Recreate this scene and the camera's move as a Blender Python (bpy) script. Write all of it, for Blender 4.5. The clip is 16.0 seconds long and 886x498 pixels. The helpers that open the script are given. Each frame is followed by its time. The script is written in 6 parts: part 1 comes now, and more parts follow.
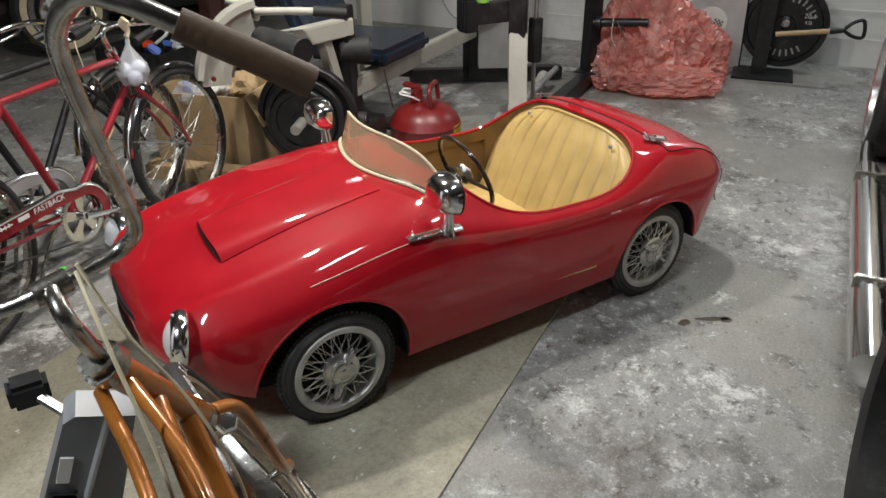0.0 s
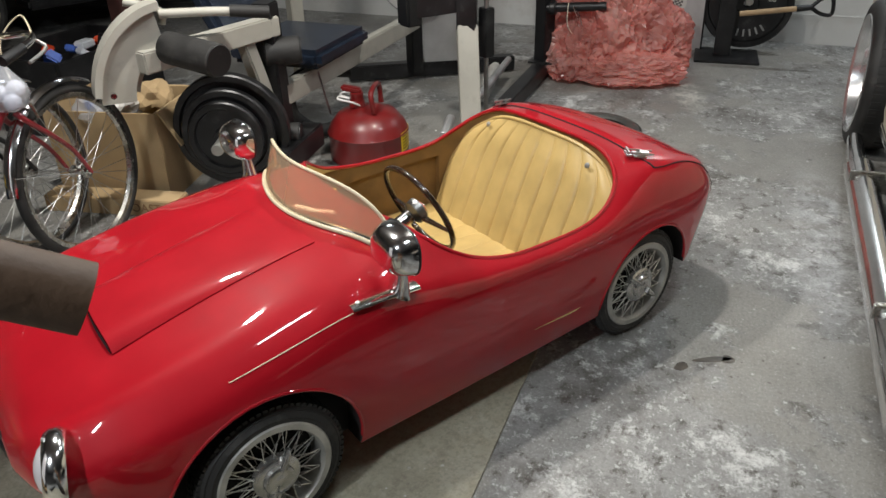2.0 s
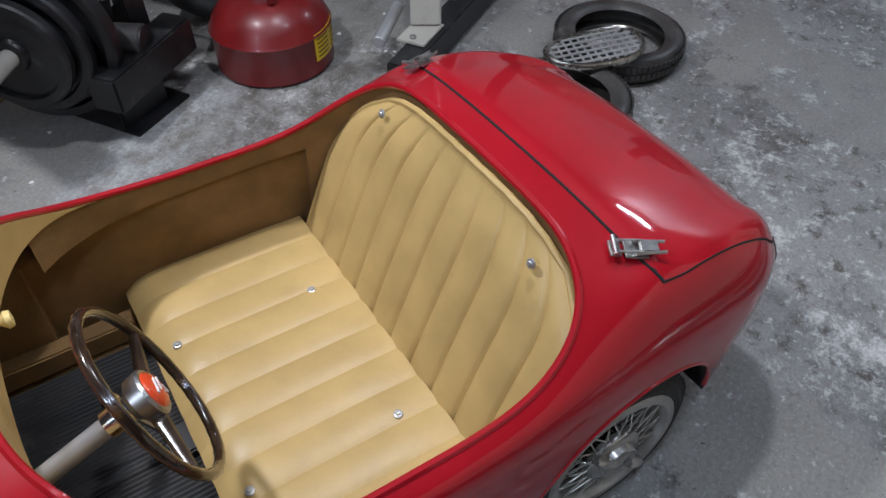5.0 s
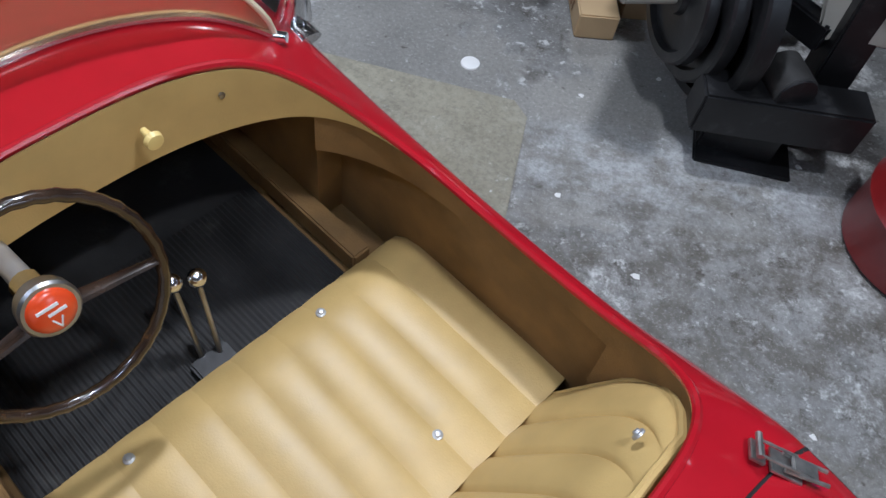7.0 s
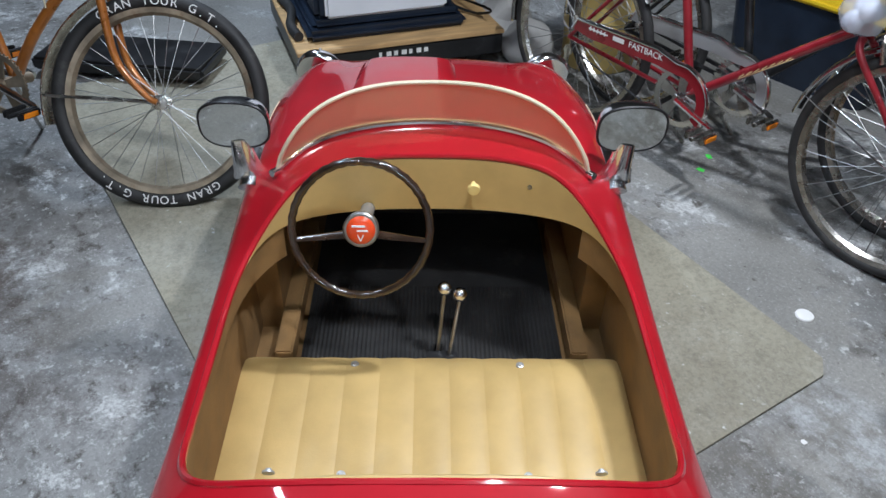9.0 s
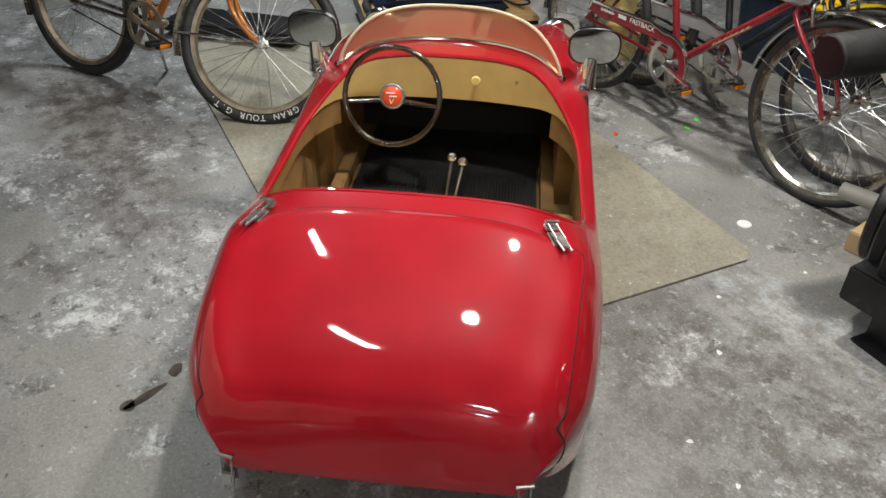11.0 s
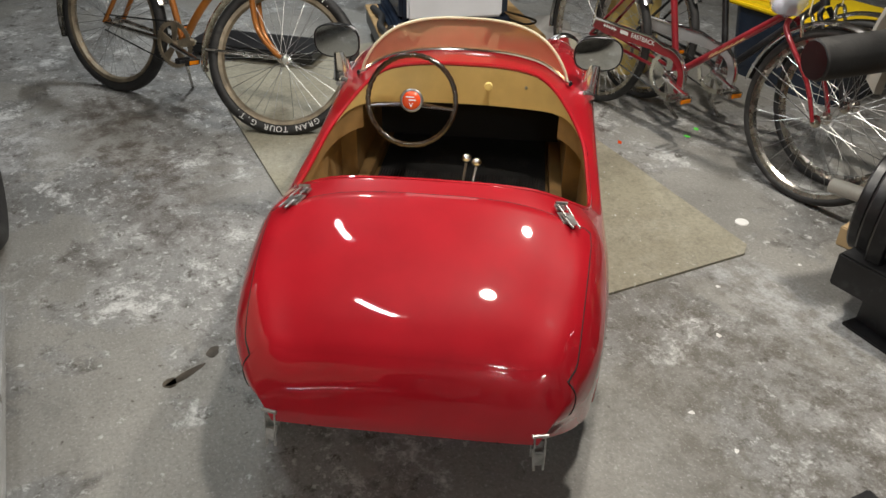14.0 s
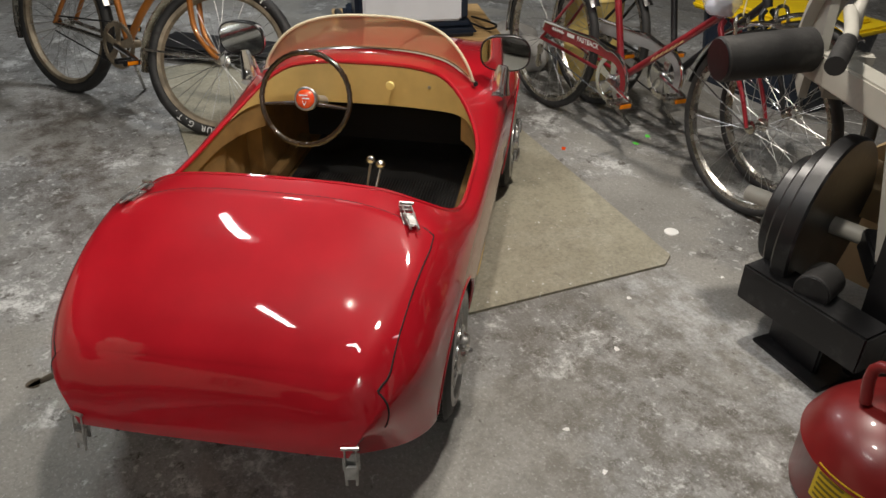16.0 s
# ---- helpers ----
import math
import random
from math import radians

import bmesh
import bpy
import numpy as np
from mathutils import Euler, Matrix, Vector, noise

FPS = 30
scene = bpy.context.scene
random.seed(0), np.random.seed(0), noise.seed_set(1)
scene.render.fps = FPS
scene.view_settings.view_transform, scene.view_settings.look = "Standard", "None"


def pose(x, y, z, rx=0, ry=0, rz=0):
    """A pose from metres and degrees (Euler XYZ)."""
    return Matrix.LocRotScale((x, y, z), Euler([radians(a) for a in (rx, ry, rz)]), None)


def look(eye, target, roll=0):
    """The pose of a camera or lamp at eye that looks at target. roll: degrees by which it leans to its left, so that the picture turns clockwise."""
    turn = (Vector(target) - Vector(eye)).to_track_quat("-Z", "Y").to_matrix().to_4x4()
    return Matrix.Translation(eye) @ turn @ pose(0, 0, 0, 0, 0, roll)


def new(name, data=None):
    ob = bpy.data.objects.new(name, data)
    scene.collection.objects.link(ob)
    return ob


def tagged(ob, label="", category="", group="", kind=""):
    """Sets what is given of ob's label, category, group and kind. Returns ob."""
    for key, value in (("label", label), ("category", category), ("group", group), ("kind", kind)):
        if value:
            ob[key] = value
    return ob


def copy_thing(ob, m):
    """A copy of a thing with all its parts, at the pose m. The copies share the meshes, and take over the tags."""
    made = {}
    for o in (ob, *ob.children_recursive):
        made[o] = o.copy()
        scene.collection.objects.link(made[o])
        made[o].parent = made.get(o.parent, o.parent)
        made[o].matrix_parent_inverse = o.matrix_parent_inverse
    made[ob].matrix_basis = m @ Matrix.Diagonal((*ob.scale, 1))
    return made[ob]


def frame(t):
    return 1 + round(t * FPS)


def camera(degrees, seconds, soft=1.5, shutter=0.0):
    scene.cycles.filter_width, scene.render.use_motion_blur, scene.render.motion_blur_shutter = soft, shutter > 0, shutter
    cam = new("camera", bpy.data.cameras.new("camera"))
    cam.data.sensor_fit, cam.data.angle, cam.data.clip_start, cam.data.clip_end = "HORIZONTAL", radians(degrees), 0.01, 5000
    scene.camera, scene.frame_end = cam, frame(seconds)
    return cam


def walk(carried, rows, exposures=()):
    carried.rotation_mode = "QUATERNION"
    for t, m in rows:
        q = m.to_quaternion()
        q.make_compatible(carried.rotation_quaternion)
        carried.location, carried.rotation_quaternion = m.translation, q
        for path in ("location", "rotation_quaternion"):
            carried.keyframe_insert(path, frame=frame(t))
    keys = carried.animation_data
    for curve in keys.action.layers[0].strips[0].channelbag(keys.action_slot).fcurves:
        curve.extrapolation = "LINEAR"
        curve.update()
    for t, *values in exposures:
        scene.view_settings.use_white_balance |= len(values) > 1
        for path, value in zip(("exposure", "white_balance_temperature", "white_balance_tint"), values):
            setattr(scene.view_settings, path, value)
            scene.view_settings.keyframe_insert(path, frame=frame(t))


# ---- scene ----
cam = camera(60.0, 16.0)
PATH = [
    (0, (-0.037, 0.084, 1.52), (0.902, 1.578, 0.577), -0.5),
    (0.5, (0.067, 0.197, 1.506), (1.026, 1.676, 0.561), -1.9),
    (1, (0.151, 0.271, 1.516), (1.127, 1.729, 0.558), -2.4),
    (1.5, (0.196, 0.322, 1.546), (1.188, 1.759, 0.571), -2.1),
    (2, (0.225, 0.486, 1.488), (1.251, 1.889, 0.498), -1.5),
    (2.5, (0.305, 0.672, 1.472), (1.423, 1.991, 0.467), -0.9),
    (3, (0.474, 0.83, 1.47), (1.614, 2.099, 0.427), -0.1),
    (3.5, (0.697, 0.93, 1.494), (1.771, 2.223, 0.41), -1.5),
    (6, (1.694, 1.69, 1.34), (2.139, 2.822, -0.248), 8.2),
    (6.5, (1.843, 1.855, 1.336), (1.894, 3.015, -0.292), 16.6),
    (7, (1.853, 1.978, 1.342), (1.183, 2.919, -0.29), 10.6),
    (7.5, (1.99, 2.089, 1.37), (0.741, 2.476, -0.143), 4.7),
    (8, (2.113, 2.159, 1.397), (0.668, 2.301, 0.022), 4.0),
    (8.5, (2.279, 2.151, 1.434), (0.729, 2.26, 0.175), 1.6),
    (9, (2.495, 2.176, 1.456), (0.927, 2.213, 0.215), 1.3),
    (9.5, (2.716, 2.274, 1.472), (1.1, 2.215, 0.295), 1.0),
    (10, (2.949, 2.389, 1.449), (1.328, 2.207, 0.291), 0.8),
    (10.2, (3.028, 2.396, 1.452), (1.409, 2.227, 0.29), 1.2),
    (12.3, (3.497, 2.351, 1.438), (1.852, 2.228, 0.307), 1.9),
    (12.5, (3.498, 2.355, 1.44), (1.848, 2.23, 0.316), 1.7),
    (13, (3.495, 2.357, 1.443), (1.837, 2.215, 0.333), 1.4),
    (13.5, (3.494, 2.363, 1.451), (1.83, 2.208, 0.351), 1.2),
    (14, (3.492, 2.37, 1.449), (1.823, 2.202, 0.36), 1.1),
    (14.5, (3.492, 2.37, 1.452), (1.818, 2.188, 0.372), 0.9),
    (15, (3.492, 2.381, 1.444), (1.816, 2.198, 0.368), 0.8),
    (15.5, (3.434, 2.541, 1.423), (1.756, 2.346, 0.353), -0.8),
    (16, (3.373, 2.787, 1.387), (1.7, 2.526, 0.324), 0.5),
]

walk(cam, [(t, look(eye, target, roll)) for t, eye, target, roll in PATH], exposures=((0.0, 0.08, 6350, 10), (3.5, 0.0, 6050, 10), (6.0, -0.56, 5300, 17), (6.5, -0.56, 5300, 15), (7.0, -0.35, 5250, 13), (8.5, -0.1, 5250, 11), (10.0, 0.03, 5900, 10), (13.0, 0.05, 6500, 10), (16.0, -0.2, 6650, 12)))

# ---- light ----
world = bpy.data.worlds.new("world")
scene.world = world
world.use_nodes = True
world.node_tree.nodes["Background"].inputs[0].default_value = (0.6, 0.7, 0.85, 1)
world.node_tree.nodes["Background"].inputs[1].default_value = 0.005
ROOM = radians(32.0)
CEIL = 2.75


def room(u, v, z=0.0):
    """A place in the room's own directions: u along the parked car, v to its left."""
    return Vector((u * math.cos(ROOM) - v * math.sin(ROOM), u * math.sin(ROOM) + v * math.cos(ROOM), z))


def area_lamp(name, at, size, power, color, size_y=None, rz=0.0):
    data = bpy.data.lights.new(name, "AREA")
    data.energy, data.color = power, color
    data.shape, data.size = ("RECTANGLE" if size_y else "DISK"), size
    if size_y:
        data.size_y = size_y
    ob = new(name, data)
    ob.matrix_basis = pose(*at, 0, 0, rz)
    return ob


BULBS = (((0.84, 3.00, 2.55), 50), ((2.16, 2.52, 2.55), 30))
for spot, power in BULBS:
    area_lamp("bulb_light", spot, 0.14, power, (1.0, 0.95, 0.86))
# tubes at (2.3, 5.3) and (5.5, 2.9) are added fill, without a known source
TUBES = (((2.75, 1.68), 32.0, 10), ((2.3, 5.3), 122.0, 3), ((5.5, 2.9), 122.0, 22), ((-1.2, 1.0), 32.0, 54), ((1.05, 1.15), 32.0, 10))
for (tx, ty), turn, power in TUBES:
    area_lamp("tube_light", (tx, ty, CEIL - 0.135), 0.55, power, (0.93, 0.98, 1.0), 0.07, turn)


# ---- materials ----
def mat(name, color, rough=0.5, metal=0.0, vary=0.12, scale=6.0, bump=0.0, bscale=60.0, coat=0.0, dark=None, spots=0.0, sscale=18.0, spot=(0.03, 0.025, 0.02), stretch=None):
    m = bpy.data.materials.new(name)
    m.use_nodes = True
    nt = m.node_tree
    n, l = nt.nodes, nt.links
    b = n["Principled BSDF"]
    b.inputs["Metallic"].default_value = metal
    b.inputs["Coat Weight"].default_value = coat
    b.inputs["Coat Roughness"].default_value = 0.04
    tc = n.new("ShaderNodeTexCoord")
    src = tc.outputs["Object"]
    if stretch:
        mp = n.new("ShaderNodeMapping")
        mp.inputs["Scale"].default_value = stretch
        l.new(src, mp.inputs["Vector"])
        src = mp.outputs["Vector"]
    nz = n.new("ShaderNodeTexNoise")
    nz.inputs["Scale"].default_value = scale
    nz.inputs["Detail"].default_value = 6
    l.new(src, nz.inputs["Vector"])
    ramp = n.new("ShaderNodeValToRGB")
    d = dark or [c * (1 - 2 * vary) for c in color]
    ramp.color_ramp.elements[0].position, ramp.color_ramp.elements[1].position = 0.32, 0.68
    ramp.color_ramp.elements[0].color = (*[max(0, c) for c in d], 1)
    ramp.color_ramp.elements[1].color = (*[min(1, c * (1 + vary)) for c in color], 1)
    l.new(nz.outputs["Fac"], ramp.inputs["Fac"])
    out = ramp.outputs["Color"]
    if spots:
        nz2 = n.new("ShaderNodeTexNoise")
        nz2.inputs["Scale"].default_value = sscale
        nz2.inputs["Detail"].default_value = 8
        nz2.inputs["Roughness"].default_value = 0.65
        l.new(src, nz2.inputs["Vector"])
        r2 = n.new("ShaderNodeValToRGB")
        r2.color_ramp.elements[0].position, r2.color_ramp.elements[1].position = 0.56, 0.70
        r2.color_ramp.elements[0].color, r2.color_ramp.elements[1].color = (0, 0, 0, 1), (spots, spots, spots, 1)
        l.new(nz2.outputs["Fac"], r2.inputs["Fac"])
        mx = n.new("ShaderNodeMix")
        mx.data_type = "RGBA"
        l.new(r2.outputs["Color"], mx.inputs["Factor"])
        l.new(out, mx.inputs["A"])
        mx.inputs["B"].default_value = (*spot, 1)
        out = mx.outputs["Result"]
    l.new(out, b.inputs["Base Color"])
    mr = n.new("ShaderNodeMapRange")
    mr.inputs["To Min"].default_value, mr.inputs["To Max"].default_value = max(0.02, rough * 0.8), min(1, rough * 1.25)
    l.new(nz.outputs["Fac"], mr.inputs["Value"])
    l.new(mr.outputs["Result"], b.inputs["Roughness"])
    if bump:
        nb = n.new("ShaderNodeTexNoise")
        nb.inputs["Scale"].default_value = bscale
        nb.inputs["Detail"].default_value = 5
        l.new(src, nb.inputs["Vector"])
        bp = n.new("ShaderNodeBump")
        bp.inputs["Strength"].default_value = bump
        bp.inputs["Distance"].default_value = 0.004
        l.new(nb.outputs["Fac"], bp.inputs["Height"])
        l.new(bp.outputs["Normal"], b.inputs["Normal"])
    return m


def concrete(name, base, dark, stain, pale, scale=1.0, rough=0.55, wear=0.8, patches=(), coat=None):
    """Worn concrete: broad cloudy tone, oily stains, pale scuffs and small chips."""
    m = bpy.data.materials.new(name)
    m.use_nodes = True
    nt = m.node_tree
    n, l = nt.nodes, nt.links
    b = n["Principled BSDF"]
    tc = n.new("ShaderNodeTexCoord")

    def cloud(sc, detail, rgh, lo, hi, off, warp=0.0):
        mp = n.new("ShaderNodeMapping")
        mp.inputs["Location"].default_value = (off, off * 0.7, 0)
        l.new(tc.outputs["Object"], mp.inputs["Vector"])
        t = n.new("ShaderNodeTexNoise")
        t.inputs["Scale"].default_value, t.inputs["Detail"].default_value, t.inputs["Roughness"].default_value = sc * scale, detail, rgh
        t.inputs["Distortion"].default_value = warp
        l.new(mp.outputs["Vector"], t.inputs["Vector"])
        r = n.new("ShaderNodeMapRange")
        r.inputs["From Min"].default_value, r.inputs["From Max"].default_value = lo, hi
        l.new(t.outputs["Fac"], r.inputs["Value"])
        return r.outputs["Result"]

    def blend(fac, a, colour):
        mx = n.new("ShaderNodeMix")
        mx.data_type = "RGBA"
        l.new(fac, mx.inputs["Factor"])
        if isinstance(a, tuple):
            mx.inputs["A"].default_value = (*a, 1)
        else:
            l.new(a, mx.inputs["A"])
        mx.inputs["B"].default_value = (*colour, 1)
        return mx.outputs["Result"]

    def times(a, k):
        mt = n.new("ShaderNodeMath")
        mt.operation = "MULTIPLY"
        l.new(a, mt.inputs[0])
        if isinstance(k, float):
            mt.inputs[1].default_value = k
        else:
            l.new(k, mt.inputs[1])
        return mt.outputs["Value"]

    c = blend(cloud(1.3, 4, 0.55, 0.38, 0.64, 0.0), base, dark)
    c = blend(times(cloud(2.6, 9, 0.72, 0.52, 0.64, 7.3, 0.15), wear * 0.8), c, stain)
    c = blend(times(cloud(3.4, 10, 0.82, 0.535, 0.60, 3.1, 0.1), wear * 0.9), c, pale)
    c = blend(times(cloud(6.5, 10, 0.8, 0.53, 0.60, 14.0, 0.1), wear * 0.8), c, dark)
    c = blend(times(cloud(14.0, 9, 0.78, 0.53, 0.62, 11.0), wear * 0.95), c, stain)
    c = blend(times(cloud(30.0, 6, 0.7, 0.57, 0.64, 21.0), wear * 0.8), c, pale)
    c = blend(times(cloud(55.0, 3, 0.5, 0.68, 0.74, 5.0), times(cloud(1.7, 3, 0.5, 0.45, 0.6, 2.0), 0.8)), c, (0.72, 0.72, 0.70))
    if coat:
        # where the old grey sealer still holds, the slab is smooth, with faint clouds and a few specks
        smooth = blend(cloud(2.2, 5, 0.6, 0.40, 0.66, 41.0), coat, tuple(0.74 * q for q in coat))
        smooth = blend(times(cloud(9.0, 8, 0.7, 0.56, 0.66, 44.0), 0.45), smooth, tuple(0.55 * q for q in coat))
        smooth = blend(times(cloud(38.0, 4, 0.6, 0.66, 0.71, 47.0), 0.8), smooth, stain)
        smooth = blend(times(cloud(21.0, 6, 0.7, 0.62, 0.67, 49.0), 0.6), smooth, pale)
        held = n.new("ShaderNodeMix")
        held.data_type = "RGBA"
        l.new(cloud(1.15, 13, 0.66, 0.505, 0.535, 52.0, 0.3), held.inputs["Factor"])
        l.new(c, held.inputs["A"])
        l.new(smooth, held.inputs["B"])
        c = held.outputs["Result"]
    for k, (pu, pv, ru, rv, turn, strength, colour) in enumerate(patches):
        mp = n.new("ShaderNodeMapping")
        mp.vector_type = "TEXTURE"
        mp.inputs["Location"].default_value = (pu, pv, 0)
        mp.inputs["Rotation"].default_value = (0, 0, radians(turn))
        mp.inputs["Scale"].default_value = (ru, rv, 1)
        l.new(tc.outputs["Object"], mp.inputs["Vector"])
        gr = n.new("ShaderNodeTexGradient")
        gr.gradient_type = "SPHERICAL"
        l.new(mp.outputs["Vector"], gr.inputs["Vector"])
        soft = n.new("ShaderNodeMapRange")
        soft.inputs["From Max"].default_value = 0.5
        l.new(gr.outputs["Fac"], soft.inputs["Value"])
        grain = cloud(9.0, 9, 0.76, 0.44, 0.58, 31.0 + 5 * k)
        c = blend(times(times(soft.outputs["Result"], grain), strength), c, colour)
    c = blend(times(cloud(85.0, 5, 0.75, 0.46, 0.62, 61.0), 0.38), c, tuple(0.35 * q for q in base))
    c = blend(times(cloud(120.0, 4, 0.7, 0.56, 0.66, 66.0), 0.30), c, pale)
    l.new(c, b.inputs["Base Color"])
    rr = cloud(3.0, 6, 0.6, 0.35, 0.65, 9.0)
    mr = n.new("ShaderNodeMapRange")
    mr.inputs["To Min"].default_value, mr.inputs["To Max"].default_value = rough * 0.65, min(1.0, rough * 1.35)
    l.new(rr, mr.inputs["Value"])
    l.new(mr.outputs["Result"], b.inputs["Roughness"])
    bp = n.new("ShaderNodeBump")
    bp.inputs["Strength"].default_value, bp.inputs["Distance"].default_value = 0.35, 0.006
    l.new(cloud(22.0, 8, 0.7, 0.2, 0.8, 1.0), bp.inputs["Height"])
    l.new(bp.outputs["Normal"], b.inputs["Normal"])
    return m


def glass(name, color, rough=0.03, clear=0.85):
    m = bpy.data.materials.new(name)
    m.use_nodes = True
    n, l = m.node_tree.nodes, m.node_tree.links
    b = n["Principled BSDF"]
    b.inputs["Base Color"].default_value = (*color, 1)
    b.inputs["Roughness"].default_value = rough
    tr = n.new("ShaderNodeBsdfTransparent")
    tr.inputs["Color"].default_value = (*color, 1)
    mx = n.new("ShaderNodeMixShader")
    mx.inputs[0].default_value = clear
    l.new(b.outputs[0], mx.inputs[1])
    l.new(tr.outputs[0], mx.inputs[2])
    l.new(mx.outputs[0], n["Material Output"].inputs[0])
    return m


def glow(name, color, strength):
    m = bpy.data.materials.new(name)
    m.use_nodes = True
    b = m.node_tree.nodes["Principled BSDF"]
    b.inputs["Base Color"].default_value = (*color, 1)
    b.inputs["Emission Color"].default_value = (*color, 1)
    b.inputs["Emission Strength"].default_value = strength
    return m


FLOOR = concrete("worn_concrete", (0.33, 0.325, 0.31), (0.175, 0.173, 0.165), (0.055, 0.043, 0.031), (0.64, 0.64, 0.62), wear=0.95, coat=(0.285, 0.275, 0.25), patches=((1.0, 0.28, 0.95, 0.28, 8, 0.9, (0.075, 0.055, 0.04)), (0.75, -0.2, 0.5, 0.22, 20, 0.5, (0.6, 0.6, 0.6)), (3.3, 1.65, 0.95, 0.6, 0, 0.8, (0.105, 0.092, 0.072)), (3.0, 2.0, 0.7, 0.16, 5, 0.45, (0.62, 0.64, 0.66)), (4.9, 0.9, 0.35, 0.12, -20, 0.7, (0.12, 0.10, 0.085)), (5.05, 0.55, 0.35, 0.12, 15, 0.8, (0.60, 0.58, 0.52)), (1.75, 0.35, 0.18, 0.14, 40, 0.8, (0.07, 0.055, 0.045)), (3.4, -0.15, 0.8, 0.2, 5, 0.5, (0.62, 0.63, 0.64)), (1.6, 2.75, 0.9, 0.35, 0, 0.6, (0.05, 0.05, 0.052))))
SHEET = concrete("dusty_board", (0.34, 0.315, 0.235), (0.27, 0.248, 0.185), (0.16, 0.145, 0.11), (0.40, 0.38, 0.31), 0.8, 0.7, 0.4)
WALL = mat("white_wall_paint", (0.72, 0.72, 0.70), 0.75, vary=0.05, scale=3, bump=0.3, bscale=30, spots=0.25, sscale=5, spot=(0.42, 0.38, 0.33))
# unseen ceiling and enclosing walls: dark colours keep the bounced fill low
CEILING = mat("low_bounce_ceiling", (0.22, 0.21, 0.20), 0.85, vary=0.1, scale=2)
DIMWALL = mat("low_bounce_wall", (0.20, 0.19, 0.18), 0.8, vary=0.2, scale=2)
RED = mat("red_car_paint", (0.39, 0.006, 0.014), 0.45, vary=0.05, scale=9, coat=1.0, bump=0.03, bscale=9)
RED.node_tree.nodes["Principled BSDF"].inputs["Specular IOR Level"].default_value = 0.11
TAN = mat("tan_vinyl", (0.56, 0.39, 0.145), 0.38, vary=0.06, scale=12, bump=0.12, bscale=320)
TANBOARD = mat("tan_hardboard", (0.23, 0.13, 0.042), 0.75, vary=0.12, scale=14, bump=0.3, bscale=240)
STITCH = mat("stitch_thread", (0.36, 0.24, 0.08), 0.7)
CHROME = mat("chrome", (0.82, 0.82, 0.82), 0.13, 1.0, vary=0.04, scale=20)
DULLCHROME = mat("pitted_chrome", (0.52, 0.50, 0.46), 0.26, 1.0, vary=0.18, scale=25, bump=0.2, bscale=120, spots=0.5, sscale=30, spot=(0.20, 0.12, 0.06))
STEEL = mat("bare_steel", (0.42, 0.42, 0.41), 0.38, 1.0, vary=0.15, scale=15)
RUBBER = mat("black_rubber", (0.022, 0.021, 0.020), 0.62, vary=0.3, scale=9, bump=0.25, bscale=90, spots=0.35, sscale=12, spot=(0.10, 0.095, 0.085))
BLACK = mat("black_paint", (0.011, 0.011, 0.012), 0.38, vary=0.25, scale=8, bump=0.1, bscale=60, spots=0.25, sscale=16, spot=(0.11, 0.11, 0.105))
BLACKVINYL = mat("black_vinyl", (0.014, 0.021, 0.036), 0.24, vary=0.2, scale=6, bump=0.25, bscale=140)
# near-black shade colour for hollows: wheel wells, foot-well front, mouths and gaps
VOID = mat("void_shade", (0.012, 0.011, 0.011), 0.9)
GREY = mat("warm_grey_enamel", (0.42, 0.405, 0.355), 0.45, vary=0.07, scale=5, bump=0.05, spots=0.25, sscale=14, spot=(0.20, 0.18, 0.15))
SILVER = mat("silver_paint", (0.50, 0.50, 0.50), 0.4, 0.6, vary=0.1)
IVORY = mat("ivory_trim", (0.66, 0.58, 0.40), 0.4, vary=0.06, scale=12)
COPPER = mat("copper_orange_paint", (0.42, 0.145, 0.022), 0.28, 0.25, vary=0.14, scale=8, coat=0.6, spots=0.35, sscale=22, spot=(0.14, 0.055, 0.02))
BIKERED = mat("candy_red_paint", (0.26, 0.014, 0.022), 0.28, 0.15, vary=0.12, scale=10, coat=0.7, spots=0.2, sscale=25, spot=(0.10, 0.02, 0.015))
RUST = mat("rusty_rim", (0.33, 0.27, 0.19), 0.5, 0.6, vary=0.25, scale=14, spots=0.6, sscale=20, spot=(0.16, 0.075, 0.03))
BROWNGRIP = mat("brown_grip", (0.115, 0.068, 0.04), 0.55, vary=0.2, scale=6, bump=0.25, bscale=80)
WHITE = mat("white_enamel", (0.74, 0.76, 0.80), 0.3, vary=0.03)
OFFWHITE = mat("white_lettering", (0.78, 0.77, 0.74), 0.6, vary=0.06)
CREAM = mat("cream_paint", (0.62, 0.57, 0.45), 0.3, vary=0.06, scale=4, coat=0.4)
BARREL = mat("yellowed_plastic", (0.66, 0.50, 0.17), 0.5, vary=0.1, scale=5)
PLY = mat("plywood", (0.50, 0.32, 0.14), 0.6, vary=0.16, scale=5, bump=0.2, bscale=50, stretch=(1, 9, 1))
CARD = mat("cardboard", (0.45, 0.32, 0.17), 0.8, vary=0.08, scale=5, bump=0.1, bscale=80, spots=0.2, sscale=7, spot=(0.26, 0.17, 0.09))
YELLOW = mat("yellow_plastic", (0.80, 0.56, 0.01), 0.35, vary=0.05)
CANRED = mat("oil_can_red", (0.17, 0.008, 0.008), 0.36, vary=0.16, scale=8, coat=0.3, bump=0.06, bscale=30, spots=0.4, sscale=16, spot=(0.12, 0.03, 0.025))
BADGE = mat("orange_badge", (0.72, 0.07, 0.012), 0.22, vary=0.05, coat=0.6)
KNOB = mat("yellow_knob", (0.78, 0.60, 0.22), 0.35, vary=0.05)
